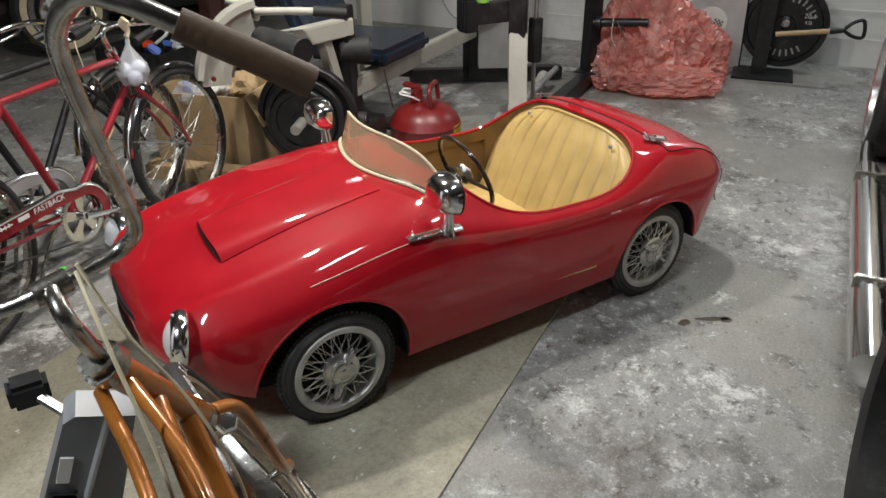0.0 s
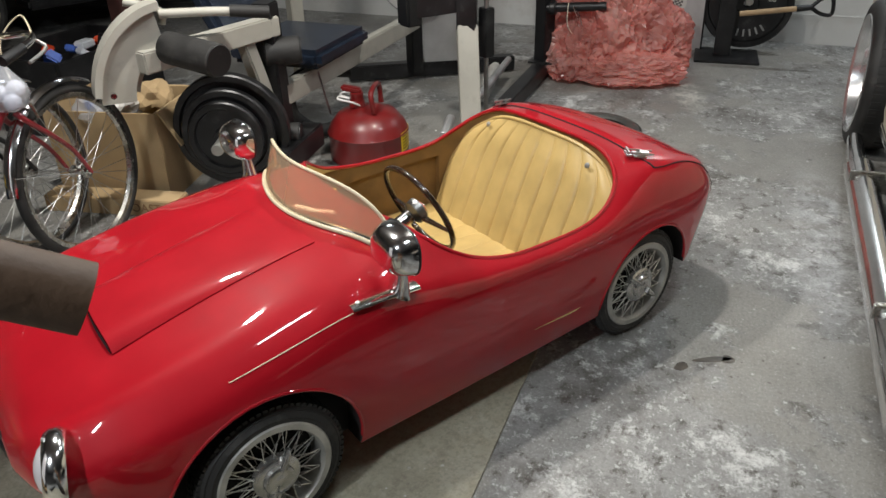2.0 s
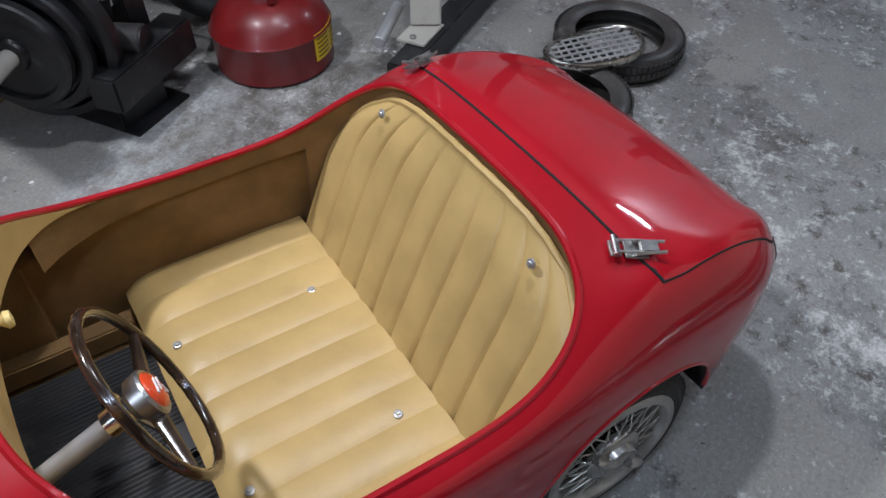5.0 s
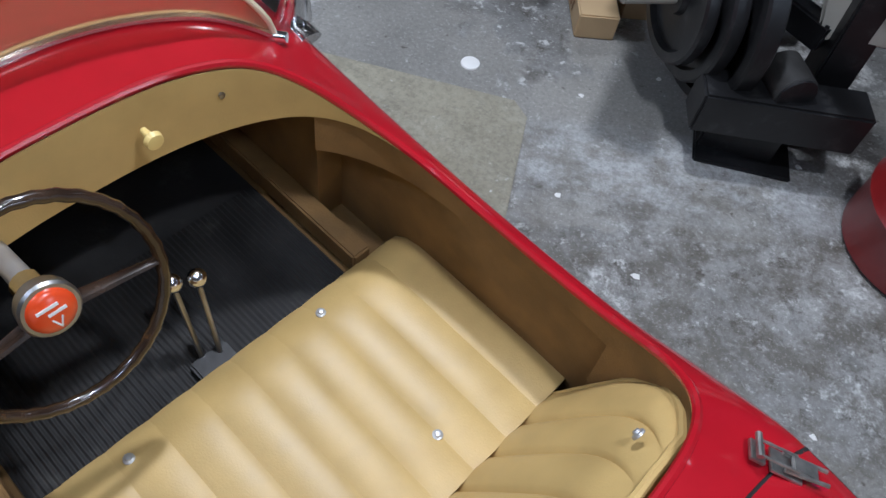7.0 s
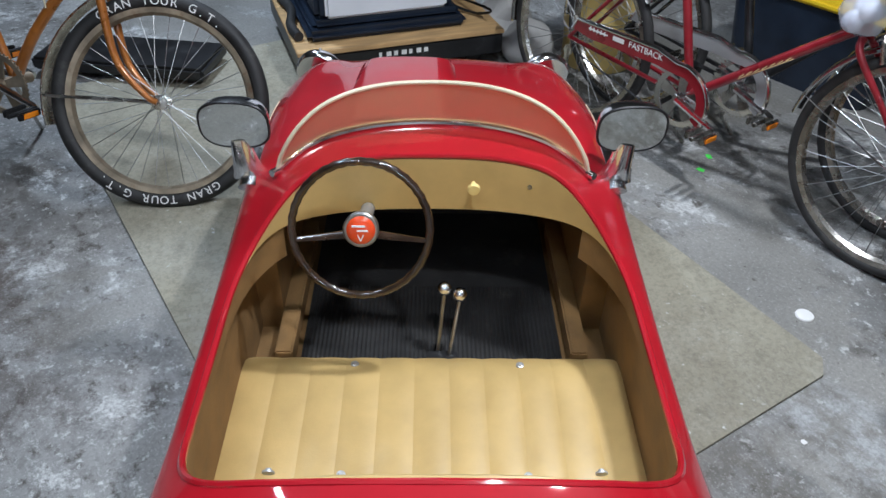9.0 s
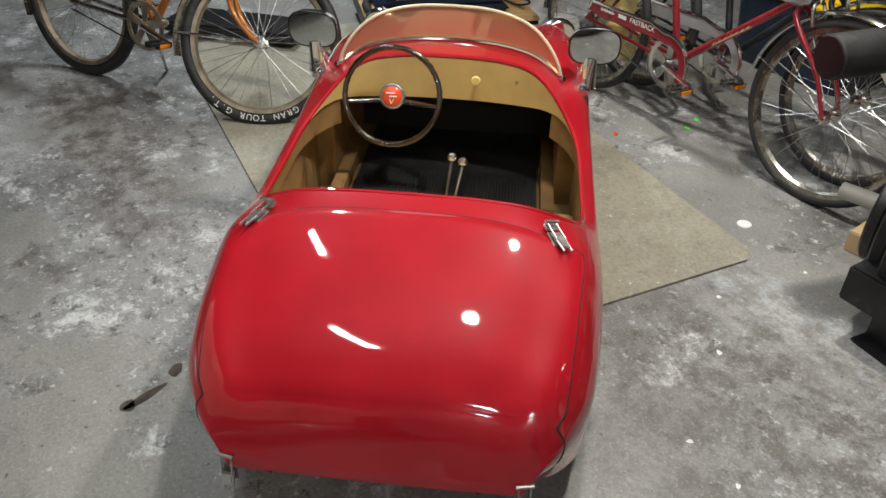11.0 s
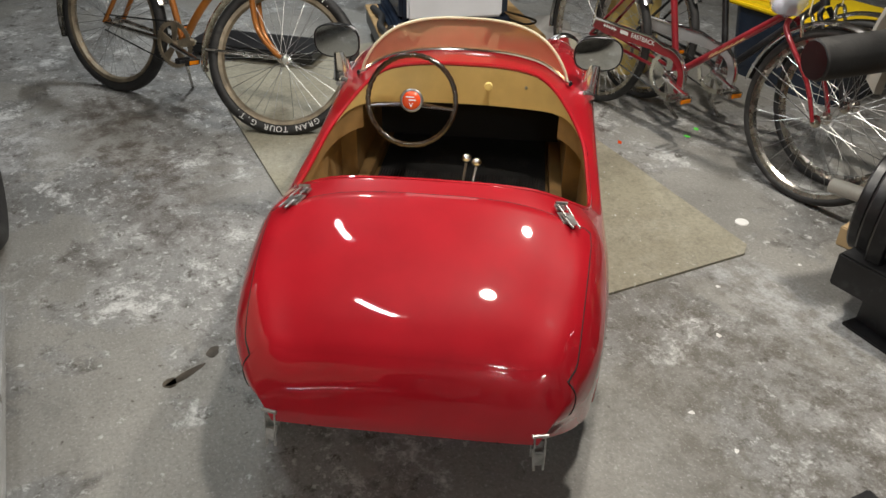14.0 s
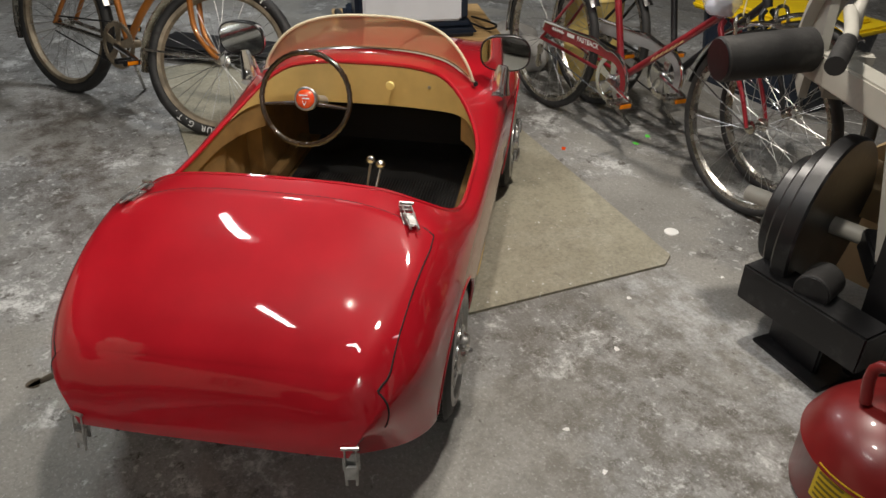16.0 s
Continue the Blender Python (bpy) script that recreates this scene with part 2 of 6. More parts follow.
SHELL = mat("mottled_bakelite", (0.035, 0.020, 0.012), 0.18, vary=0.3, scale=30, coat=0.8, spots=0.5, sscale=22, spot=(0.16, 0.07, 0.015))
AMBER = mat("amber_reflector", (0.9, 0.28, 0.01), 0.2, vary=0.1)
WOODH = mat("ash_handle", (0.45, 0.31, 0.17), 0.55, vary=0.18, scale=7, stretch=(1, 1, 8))
GREENT = mat("green_tape", (0.12, 0.80, 0.08), 0.6)
BLUE = mat("blue_plastic", (0.03, 0.10, 0.45), 0.4)
BROWNPOST = mat("brown_post", (0.07, 0.025, 0.02), 0.6, vary=0.2)
STAIN = mat("oil_stain", (0.075, 0.06, 0.042), 0.3, vary=0.3, scale=20)
PLEXI = glass("tinted_plexiglass", (0.86, 0.72, 0.52), 0.06, 0.72)
MIRROR = mat("mirror_glass", (0.72, 0.74, 0.72), 0.03, 1.0, vary=0.03)
CLEARBAG = glass("clear_plastic", (0.86, 0.88, 0.92), 0.15, 0.7)
# the pale spots paint the film's whitish highlights into its colour
REDBAG = mat("red_plastic_film", (0.88, 0.44, 0.39), 0.18, vary=0.2, scale=5, bump=0.8, bscale=26, coat=0.4, spots=0.6, sscale=9, spot=(0.94, 0.74, 0.71))
_b = REDBAG.node_tree.nodes["Principled BSDF"]
_b.inputs["Subsurface Weight"].default_value = 0.25
_b.inputs["Subsurface Radius"].default_value = (0.06, 0.02, 0.015)
_tr = REDBAG.node_tree.nodes.new("ShaderNodeBsdfTransparent")
_tr.inputs["Color"].default_value = (0.95, 0.55, 0.48, 1)
_ms = REDBAG.node_tree.nodes.new("ShaderNodeMixShader")
_ms.inputs[0].default_value = 0.55
REDBAG.node_tree.links.new(_b.outputs[0], _ms.inputs[1])
REDBAG.node_tree.links.new(_tr.outputs[0], _ms.inputs[2])
REDBAG.node_tree.links.new(_ms.outputs[0], REDBAG.node_tree.nodes["Material Output"].inputs[0])


# ---- mesh helpers ----
SHIFT = {}


def thing(name, label, category, m, group="", origin=None):
    """An Empty at a thing's base. With origin, its parts are given in coordinates that start there."""
    ob = new(name)
    ob.empty_display_size = 0.1
    ob.matrix_basis = m
    tagged(ob, label, category, group)
    if origin is not None:
        SHIFT[ob.name] = origin
    return ob


def part(name, bm, material, parent=None, label="", smooth=40, kind=""):
    me = bpy.data.meshes.new(name)
    bmesh.ops.recalc_face_normals(bm, faces=bm.faces)
    bm.to_mesh(me)
    bm.free()
    for m in (material if isinstance(material, (list, tuple)) else [material]):
        me.materials.append(m)
    if smooth:
        me.polygons.foreach_set("use_smooth", [True] * len(me.polygons))
        me.set_sharp_from_angle(angle=radians(smooth))
    ob = new(name, me)
    if parent is not None:
        ob.parent = parent
        if parent.name in SHIFT:
            ob.matrix_parent_inverse = SHIFT[parent.name]
    if label:
        ob["label"] = label
    if kind:
        ob["kind"] = kind
    return ob


def bm_new():
    return bmesh.new()


def box(bm, lo, hi, bevel=0.0, m=None):
    """A box between two corners with bevelled edges."""
    lo, hi = Vector(lo), Vector(hi)
    c, s = (lo + hi) / 2, hi - lo
    r = bmesh.ops.create_cube(bm, size=1, matrix=(m or Matrix()) @ Matrix.Translation(c) @ Matrix.Diagonal((*s, 1)))
    if bevel:
        es = {e for v in r["verts"] for e in v.link_edges}
        bmesh.ops.bevel(bm, geom=list(es), offset=bevel, segments=2, affect="EDGES")
    return bm


def spline(pts, steps=6):
    """A smooth line through the points."""
    p = [Vector(q) for q in pts]
    if len(p) < 3:
        return p
    out = []
    for i in range(len(p) - 1):
        a, b, c, d = p[max(i - 1, 0)], p[i], p[i + 1], p[min(i + 2, len(p) - 1)]
        for k in range(steps):
            t = k / steps
            out.append(0.5 * ((2 * b) + (c - a) * t + (2 * a - 5 * b + 4 * c - d) * t * t + (3 * b - a - 3 * c + d) * t ** 3))
    return out + [p[-1]]


def tube(bm, pts, r, seg=10, curve=0, closed=False, flat=1.0, cap=True):
    """A tube along points; r is one radius or one for each end."""
    p = spline(pts, curve) if curve else [Vector(q) for q in pts]
    n = len(p)
    rings = []
    up = None
    for i, q in enumerate(p):
        if closed:
            d = p[(i + 1) % n] - p[i - 1]
        else:
            d = p[min(i + 1, n - 1)] - p[max(i - 1, 0)]
        d.normalize()
        if up is None:
            up = Vector((0, 0, 1)) if abs(d.z) < 0.9 else Vector((1, 0, 0))
        a = d.cross(up).normalized()
        b = a.cross(d).normalized()
        up = b
        rad = r if not isinstance(r, (tuple, list)) else r[0] + (r[1] - r[0]) * i / max(n - 1, 1)
        rings.append([bm.verts.new(q + a * math.cos(2 * math.pi * k / seg) * rad + b * math.sin(2 * math.pi * k / seg) * rad * flat) for k in range(seg)])
    for i in range(n if closed else n - 1):
        A, B = rings[i], rings[(i + 1) % n]
        for k in range(seg):
            bm.faces.new((A[k], A[(k + 1) % seg], B[(k + 1) % seg], B[k]))
    if cap and not closed:
        bm.faces.new(rings[0][::-1])
        bm.faces.new(rings[-1])
    return bm


def lathe(bm, prof, seg=32, m=None, close=False):
    """Turns a profile of (radius, height) about z."""
    m = m or Matrix()
    rings = []
    for r, z in prof:
        if r < 1e-5:
            rings.append([bm.verts.new(m @ Vector((0, 0, z)))])
        else:
            rings.append([bm.verts.new(m @ Vector((r * math.cos(2 * math.pi * k / seg), r * math.sin(2 * math.pi * k / seg), z))) for k in range(seg)])
    pairs = list(zip(rings, rings[1:])) + ([(rings[-1], rings[0])] if close else [])
    for A, B in pairs:
        for k in range(seg):
            a, b, c, d = A[k % len(A)], A[(k + 1) % len(A)], B[(k + 1) % len(B)], B[k % len(B)]
            q = [v for i, v in enumerate((a, b, c, d)) if v not in (a, b, c, d)[:i]]
            if len(q) > 2:
                bm.faces.new(q)
    return bm


def slab(bm, outline, z0, z1, m=None):
    """A plate from a flat outline, between two heights."""
    m = m or Matrix()
    a = [bm.verts.new(m @ Vector((x, y, z0))) for x, y in outline]
    b = [bm.verts.new(m @ Vector((x, y, z1))) for x, y in outline]
    bm.faces.new(a[::-1])
    bm.faces.new(b)
    for i in range(len(a)):
        j = (i + 1) % len(a)
        bm.faces.new((a[i], a[j], b[j], b[i]))
    return bm


def sheet(bm, fn, nu, nv, thick=0.0):
    """A surface fn(u, v), u and v from 0 to 1; with thickness along its normal if given."""
    g = [[Vector(fn(i / nu, j / nv)) for j in range(nv + 1)] for i in range(nu + 1)]
    top = [[bm.verts.new(p) for p in row] for row in g]
    for i in range(nu):
        for j in range(nv):
            bm.faces.new((top[i][j], top[i + 1][j], top[i + 1][j + 1], top[i][j + 1]))
    if thick:
        bot = []
        for i in range(nu + 1):
            row = []
            for j in range(nv + 1):
                du = g[min(i + 1, nu)][j] - g[max(i - 1, 0)][j]
                dv = g[i][min(j + 1, nv)] - g[i][max(j - 1, 0)]
                nrm = du.cross(dv)
                nrm = nrm.normalized() if nrm.length > 1e-9 else Vector((0, 0, 1))
                row.append(bm.verts.new(g[i][j] - nrm * thick))
            bot.append(row)
        for i in range(nu):
            for j in range(nv):
                bm.faces.new((bot[i][j], bot[i][j + 1], bot[i + 1][j + 1], bot[i + 1][j]))
        for i in range(nu):
            for j in (0, nv):
                bm.faces.new((top[i][j], top[i + 1][j], bot[i + 1][j], bot[i][j]))
        for j in range(nv):
            for i in (0, nu):
                bm.faces.new((top[i][j], top[i][j + 1], bot[i][j + 1], bot[i][j]))
    return bm


def cyl(bm, a, b, r, seg=16, bevel=0.0):
    """A cylinder from a to b with softened ends."""
    a, b = Vector(a), Vector(b)
    d = (b - a)
    L = d.length
    m = Matrix.Translation(a) @ d.to_track_quat("Z", "Y").to_matrix().to_4x4()
    e = bevel or min(r, L) * 0.12
    return lathe(bm, [(0, 0), (r - e, 0), (r, e), (r, L - e), (r - e, L), (0, L)], seg, m)


def words(name, text, size, m, material, parent, depth=0.0006):
    """Raised letters in the built-in font, as a mesh."""
    cu = bpy.data.curves.new(name, "FONT")
    cu.body, cu.size, cu.extrude, cu.align_x, cu.align_y = text, size, depth, "CENTER", "CENTER"
    tmp = bpy.data.objects.new(name + "_tmp", cu)
    scene.collection.objects.link(tmp)
    me = bpy.data.meshes.new_from_object(tmp.evaluated_get(bpy.context.evaluated_depsgraph_get()))
    bpy.data.objects.remove(tmp)
    me.transform(m)
    me.materials.clear()
    me.materials.append(material)
    ob = new(name, me)
    ob.parent = parent
    if parent.name in SHIFT:
        ob.matrix_parent_inverse = SHIFT[parent.name]
    return ob


def curve_of(keys):
    """A smooth function through a few (x, value) keys."""
    xs, vs = [k[0] for k in keys], [k[1] for k in keys]
    tg = []
    for i in range(len(xs)):
        a, b = max(i - 1, 0), min(i + 1, len(xs) - 1)
        tg.append((vs[b] - vs[a]) / (xs[b] - xs[a]))

    def f(x):
        if x <= xs[0]:
            return vs[0]
        if x >= xs[-1]:
            return vs[-1]
        i = max(k for k in range(len(xs)) if xs[k] <= x)
        h = xs[i + 1] - xs[i]
        t = (x - xs[i]) / h
        return ((2 * t ** 3 - 3 * t * t + 1) * vs[i] + (t ** 3 - 2 * t * t + t) * h * tg[i] + (3 * t * t - 2 * t ** 3) * vs[i + 1] + (t ** 3 - t * t) * h * tg[i + 1])
    return f


# ---- the room ----
def room_box(name, lo, hi, material, label, kind="structure"):
    """A box given in the room's directions."""
    bm = box(bm_new(), lo, hi)
    ob = part(name, bm, material, smooth=0)
    ob.matrix_basis = pose(0, 0, 0, 0, 0, math.degrees(ROOM))
    return tagged(ob, label, name.split("_")[0], kind=kind)


U0, U1, V0, V1 = -5.0, 6.45, -4.5, 6.5
room_box("floor", (U0, V0, -0.1), (U1, V1, 0.0), FLOOR, "worn stained grey concrete garage floor")
room_box("ceiling", (U0, V0, CEIL), (U1, V1, CEIL + 0.1), CEILING, "unseen garage ceiling, darkened to limit bounced light")
room_box("wall_east", (U1, V0, 0.0), (U1 + 0.15, V1, CEIL), WALL, "white painted block wall behind the weights")
# the other three walls are added out of view to shape the bounce
room_box("wall_west", (U0 - 0.15, V0, 0.0), (U0, V1, CEIL), DIMWALL, "unseen garage wall added to close the room, darkened to limit bounced light")
room_box("wall_north", (U0, V1, 0.0), (U1, V1 + 0.15, CEIL), DIMWALL, "unseen garage wall added to close the room, darkened to limit bounced light")
room_box("wall_south", (U0, V0 - 0.15, 0.0), (U1, V0, CEIL), DIMWALL, "unseen garage wall added to close the room, darkened to limit bounced light")

# joint lines of the block wall
for k in range(1, 4):
    room_box("trim", (U1 - 0.004, -3.0, 0.2 * k - 0.004), (U1, 3.0, 0.2 * k + 0.004), WALL, "mortar joint in the white block wall")

# the lamps on the ceiling, out of view; two of the tubes are added fill
bm = bm_new()
lathe(bm, [(0, 0), (0.05, 0.0), (0.05, 0.08), (0.03, 0.12), (0.03, CEIL - 2.62), (0, CEIL - 2.62)], 20)
bulb = part("bulb_lamp", bm, WHITE)
bulb.location = (BULBS[0][0][0], BULBS[0][0][1], 2.62)
tagged(bulb, "white ceramic bulb holder hanging from the ceiling", "lamp", "bulb lamps")
copy_thing(bulb, Matrix.Translation((BULBS[1][0][0], BULBS[1][0][1], 2.62)))
for (tx, ty), turn, power in TUBES:
    fixture = thing("tube_fixture", "white fluorescent ceiling fixture, inferred from streaks or added as fill", "lamp", pose(tx, ty, CEIL, 0, 0, turn), "ceiling tubes")
    part("housing", box(bm_new(), (-0.36, -0.07, -0.06), (0.36, 0.07, 0.0), 0.01), WHITE, fixture)
    part("tube", cyl(bm_new(), (-0.33, 0, -0.09), (0.33, 0, -0.09), 0.016), glow("tube_glow", (0.93, 0.98, 1.0), 6.0), fixture)

# thin board lying on the floor under the toy car
corners = [(0.05, 0.74), (2.64, 0.745), (2.675, 0.80), (2.68, 2.08), (2.64, 2.13), (0.05, 2.20)]
bm = slab(bm_new(), [room(u, v).to_2d() for u, v in corners], 0.0, 0.009)
board = part("floor_board", bm, SHEET, smooth=0)
tagged(board, "dusty tan hardboard sheet lying on the concrete", "board")

# ---- the red toy roadster ----
CY = 2.185
CARX = 1.27
NOSE, TAIL = 0.185, 2.40
top_c = curve_of([(0.185, 0.359), (0.215, 0.407), (0.28, 0.45), (0.45, 0.502), (0.7, 0.560), (0.95, 0.598), (1.1, 0.607), (1.5, 0.605), (1.8, 0.605), (1.95, 0.598), (2.1, 0.566), (2.22, 0.520), (2.31, 0.468), (2.365, 0.410), (2.40, 0.29)])
half_w = curve_of([(0.185, 0.221), (0.215, 0.32), (0.27, 0.392), (0.4, 0.435), (0.65, 0.455), (0.95, 0.445), (1.3, 0.44), (1.7, 0.435), (1.95, 0.43), (2.12, 0.416), (2.25, 0.392), (2.34, 0.346), (2.38, 0.311), (2.40, 0.274)])
mid_z = curve_of([(0.185, 0.322), (0.4, 0.362), (0.8, 0.36), (1.0, 0.35), (1.3, 0.335), (1.7, 0.33), (1.95, 0.35), (2.2, 0.36), (2.38, 0.352), (2.4, 0.285)])
low_z = curve_of([(0.185, 0.282), (0.27, 0.232), (0.45, 0.15), (0.9, 0.125), (1.7, 0.125), (2.0, 0.145), (2.25, 0.19), (2.34, 0.228), (2.38, 0.258), (2.40, 0.28)])
round_n = curve_of([(0.185, 2.4), (0.5, 2.7), (1.0, 3.3), (1.8, 3.3), (2.1, 2.9), (2.4, 2.8)])
fender = curve_of([(0.185, 0.003), (0.3, 0.022), (0.6, 0.012), (0.95, 0.0), (1.82, 0.0), (2.0, 0.02), (2.14, 0.032), (2.25, 0.028), (2.34, 0.022), (2.4, 0.006)])
# how far the shoulder drops along the low-cut doors
belt = curve_of([(0.88, 0.0), (1.0, 0.008), (1.12, 0.03), (1.25, 0.052), (1.42, 0.072), (1.6, 0.077), (1.72, 0.068), (1.84, 0.032), (1.97, 0.0)])


tuck = curve_of([(0.185, 0.105), (0.35, 0.048), (0.6, 0.03), (1.95, 0.028), (2.2, 0.014), (2.4, 0.123)])
ridge = curve_of([(0.15, 0.80), (1.2, 0.80), (1.9, 0.87), (2.4, 0.87)])


def drop(x, y, w):
    """The fall of the shoulder at a place across the body."""
    f = min(1.0, max(0.0, (abs(y) / w - 0.5) / 0.36))
    return belt(x) * f * f * (3 - 2 * f)


def top_z(x, y):
    """Height of the upper skin of the body."""
    w, zm, n = half_w(x), mid_z(x), round_n(x)
    q = min(1.0, abs(y) / w)
    z = zm + (top_c(x) - zm) * (1 - q ** n) ** (1 / n)
    return z + fender(x) * math.exp(-((abs(y) - ridge(x) * w) / 0.05) ** 2) * (1 - q ** 12) - drop(x, y, w) * (1 - q ** 16)


def section(x, nt=34, ns=12):
    """Half of the body's outline across, from the middle of the top to the sill."""
    w, zm, n, zb = half_w(x), mid_z(x), round_n(x), low_z(x)
    out = []
    for k in range(nt + 1):
        y = w * math.sin(math.pi / 2 * k / nt) ** (2 / n) if k else 0.0
        if k < nt:
            t = math.pi / 2 * k / nt
            z = zm + (top_c(x) - zm) * max(0.0, math.cos(t)) ** (2 / n)
            z += fender(x) * math.exp(-((y - ridge(x) * w) / 0.05) ** 2) * (1 - (y / w) ** 12) - drop(x, y, w) * (1 - (y / w) ** 16)
        else:
            z = zm
        out.append((y, z))
    for k in range(1, ns + 1):
        s = k / ns
        out.append((w - tuck(x) * s * s, zm + (zb - zm) * s))
    return out


def skin(x, y, up=0.0):
    return Vector((x, y, top_z(x, y) + up))


def body_mesh():
    bm = bm_new()
    xs = [NOSE + (TAIL - NOSE) * (0.5 - 0.5 * math.cos(math.pi * (0.06 + 0.88 * i / 110))) for i in range(111)]
    a, b = xs[0], xs[-1]
    xs = [NOSE + (TAIL - NOSE) * (x - a) / (b - a) for x in xs]
    rings = []
    for x in xs:
        half = section(x)
        ring = [bm.verts.new((x, y, z)) for y, z in half] + [bm.verts.new((x, -y, z)) for y, z in half[:0:-1]]
        rings.append(ring)
    m = len(rings[0])
    for A, B in zip(rings, rings[1:]):
        for k in range(m):
            bm.faces.new((A[k], A[(k + 1) % m], B[(k + 1) % m], B[k]))
    bm.faces.new(rings[0])
    bm.faces.new(rings[-1][::-1])
    bmesh.ops.recalc_face_normals(bm, faces=bm.faces)
    return bm


def opening(k, n, grow=0.0):
    """Outline of the cockpit seen from above."""
    t = 2 * math.pi * k / n
    c, s = math.cos(t), math.sin(t)
    if c >= 0:
        x = 1.47 + (0.432 + grow) * abs(c) ** (2 / 5.0)
        y = (0.392 + grow) * math.copysign(abs(s) ** (2 / 5.5), s)
    else:
        x = 1.47 - (0.37 + grow) * abs(c) ** (2 / 2.5)
        y = (0.392 + grow) * math.copysign(abs(s) ** (2 / 2.8), s)
    return x, y


def cut(target, cutters):
    """Takes the cutters out of the target mesh and returns the finished mesh."""
    for c in cutters:
        md = target.modifiers.new("cut", "BOOLEAN")
        md.operation, md.object, md.solver = "DIFFERENCE", c, "EXACT"
        md.material_mode = "TRANSFER"
    me = bpy.data.meshes.new_from_object(target.evaluated_get(bpy.context.evaluated_depsgraph_get()))
    for c in cutters:
        bpy.data.objects.remove(c)
    return me


FW, RW = (0.657, 0.170), (1.955, 0.172)
ARCHES = ((FW, 0.240, 0.355), (RW, 0.205, 0.30))
WR = 0.183


def solid(bm, material):
    me = bpy.data.meshes.new("cutter")
    bmesh.ops.recalc_face_normals(bm, faces=bm.faces)
    bm.to_mesh(me)
    bm.free()
    me.materials.append(material)
    return new("cutter", me)


toy = thing("toy_car", "glossy red toy roadster with tan vinyl seat, standing on a board", "toy car", pose(CARX, CY, 0), origin=Matrix.Translation((-CARX, 0, 0)))
raw = solid(body_mesh(), RED)
cutters = [solid(slab(bm_new(), [opening(k, 96) for k in range(96)], 0.16, 1.0), TANBOARD),
           solid(box(bm_new(), (0.66, -0.350, 0.155), (1.2, 0.350, 0.485)), TANBOARD),
           solid(box(bm_new(), (1.16, -0.405, 0.157), (1.74, 0.405, 0.41)), TANBOARD)]
# the arch cut faces carry the shade of the wheel wells as colour
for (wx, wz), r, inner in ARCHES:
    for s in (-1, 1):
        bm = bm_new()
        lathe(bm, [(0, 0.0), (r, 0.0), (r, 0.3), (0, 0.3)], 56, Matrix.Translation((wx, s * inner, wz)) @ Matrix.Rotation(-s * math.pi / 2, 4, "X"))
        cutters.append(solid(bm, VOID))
me = cut(raw, cutters)
bpy.data.objects.remove(raw)
me.name = "body"
me.polygons.foreach_set("use_smooth", [True] * len(me.polygons))
me.set_sharp_from_angle(angle=radians(32))
shell = new("body", me)
shell.parent, shell.matrix_parent_inverse = toy, SHIFT[toy.name]

# rolled edge round the cockpit and the tan edge inside it
N = 120
rim = [skin(*opening(k, N)) for k in range(N)]
part("cockpit_rim", tube(bm_new(), [p + Vector((0, 0, -0.003)) for p in rim], 0.0065, 8, closed=True), RED, toy)


def dash_panel(u, v):
    k = 60 + 24 * (2 * u - 1) * 1.0
    x, y = opening(k, N, -0.0035)
    top = top_z(x, y) - 0.010
    low = 0.470 + (top - 0.470) * abs(2 * u - 1) ** 3
    return Vector((x, y, low + (top - low) * v))


part("dash_panel", sheet(bm_new(), dash_panel, 48, 3, 0.002), TAN, toy, "tan dashboard panel", smooth=60)

# wheel arch lips
for (wx, wz), r, inner in ARCHES:
    for s in (-1, 1):
        pts = []
        for k in range(25):
            a = math.radians(-12 + 204 * k / 24)
            x, z = wx + r * math.cos(a), wz + r * math.sin(a)
            if z < low_z(x) + 0.005:
                continue
            w = half_w(x)
            zm, zb = mid_z(x), low_z(x)
            if z <= zm:
                y = w - tuck(x) * ((zm - z) / (zm - zb)) ** 2
            else:
                q = min(0.999, (z - zm) / (top_c(x) - zm))
                y = w * (1 - q ** round_n(x)) ** (1 / round_n(x))
            pts.append((x, s * (y - 0.002), z))
        part("arch_lip", tube(bm_new(), pts, 0.005, 8), RED, toy)

# floor mat, firewall and side boards of the foot well
bm = box(bm_new(), (0.67, -0.30, 0.161), (1.40, 0.30, 0.165))
sheet(bm, lambda u, v: Vector((1.02 + 0.38 * v, -0.297 + 0.594 * u, 0.1665 + 0.0016 * math.sin(58 * 2 * math.pi * u))), 348, 1)
part("floor_mat", bm, RUBBER, toy, "ribbed black rubber floor mat", smooth=0)
# the firewall's near-black paints in the shade under the cowl
part("firewall", box(bm_new(), (0.668, -0.349, 0.166), (0.70, 0.349, 0.48)), VOID, toy, "firewall coloured near-black for the foot well's shade", smooth=0)
for s in (-1, 1):
    part("side_ledge", box(bm_new(), (0.80, min(s * 0.31, s * 0.35), 0.165), (1.30, max(s * 0.31, s * 0.35), 0.215), 0.004), TANBOARD, toy)


# seat cushion and backrest with rolled channels
def flute(f, n):
    return abs(math.sin(math.pi * n * f)) ** 0.45


def cushion(u, v):
    x = 1.333 + 0.37 * v
    y = -0.405 + 0.81 * u
    edge = min(1.0, v / 0.08) ** 0.5
    ch = flute(u, 11) * (0.35 + 0.65 * min(1.0, 4 * min(v + 0.03, 1.03 - v)))
    return Vector((x, y, 0.172 + 0.020 * edge + 0.009 * ch - 0.012 * v))


part("seat_cushion", sheet(bm_new(), cushion, 132, 20, 0.04), TAN, toy, smooth=50)
part("cushion_front", box(bm_new(), (1.309, -0.404, 0.166), (1.322, 0.404, 0.193), 0.005), TAN, toy)


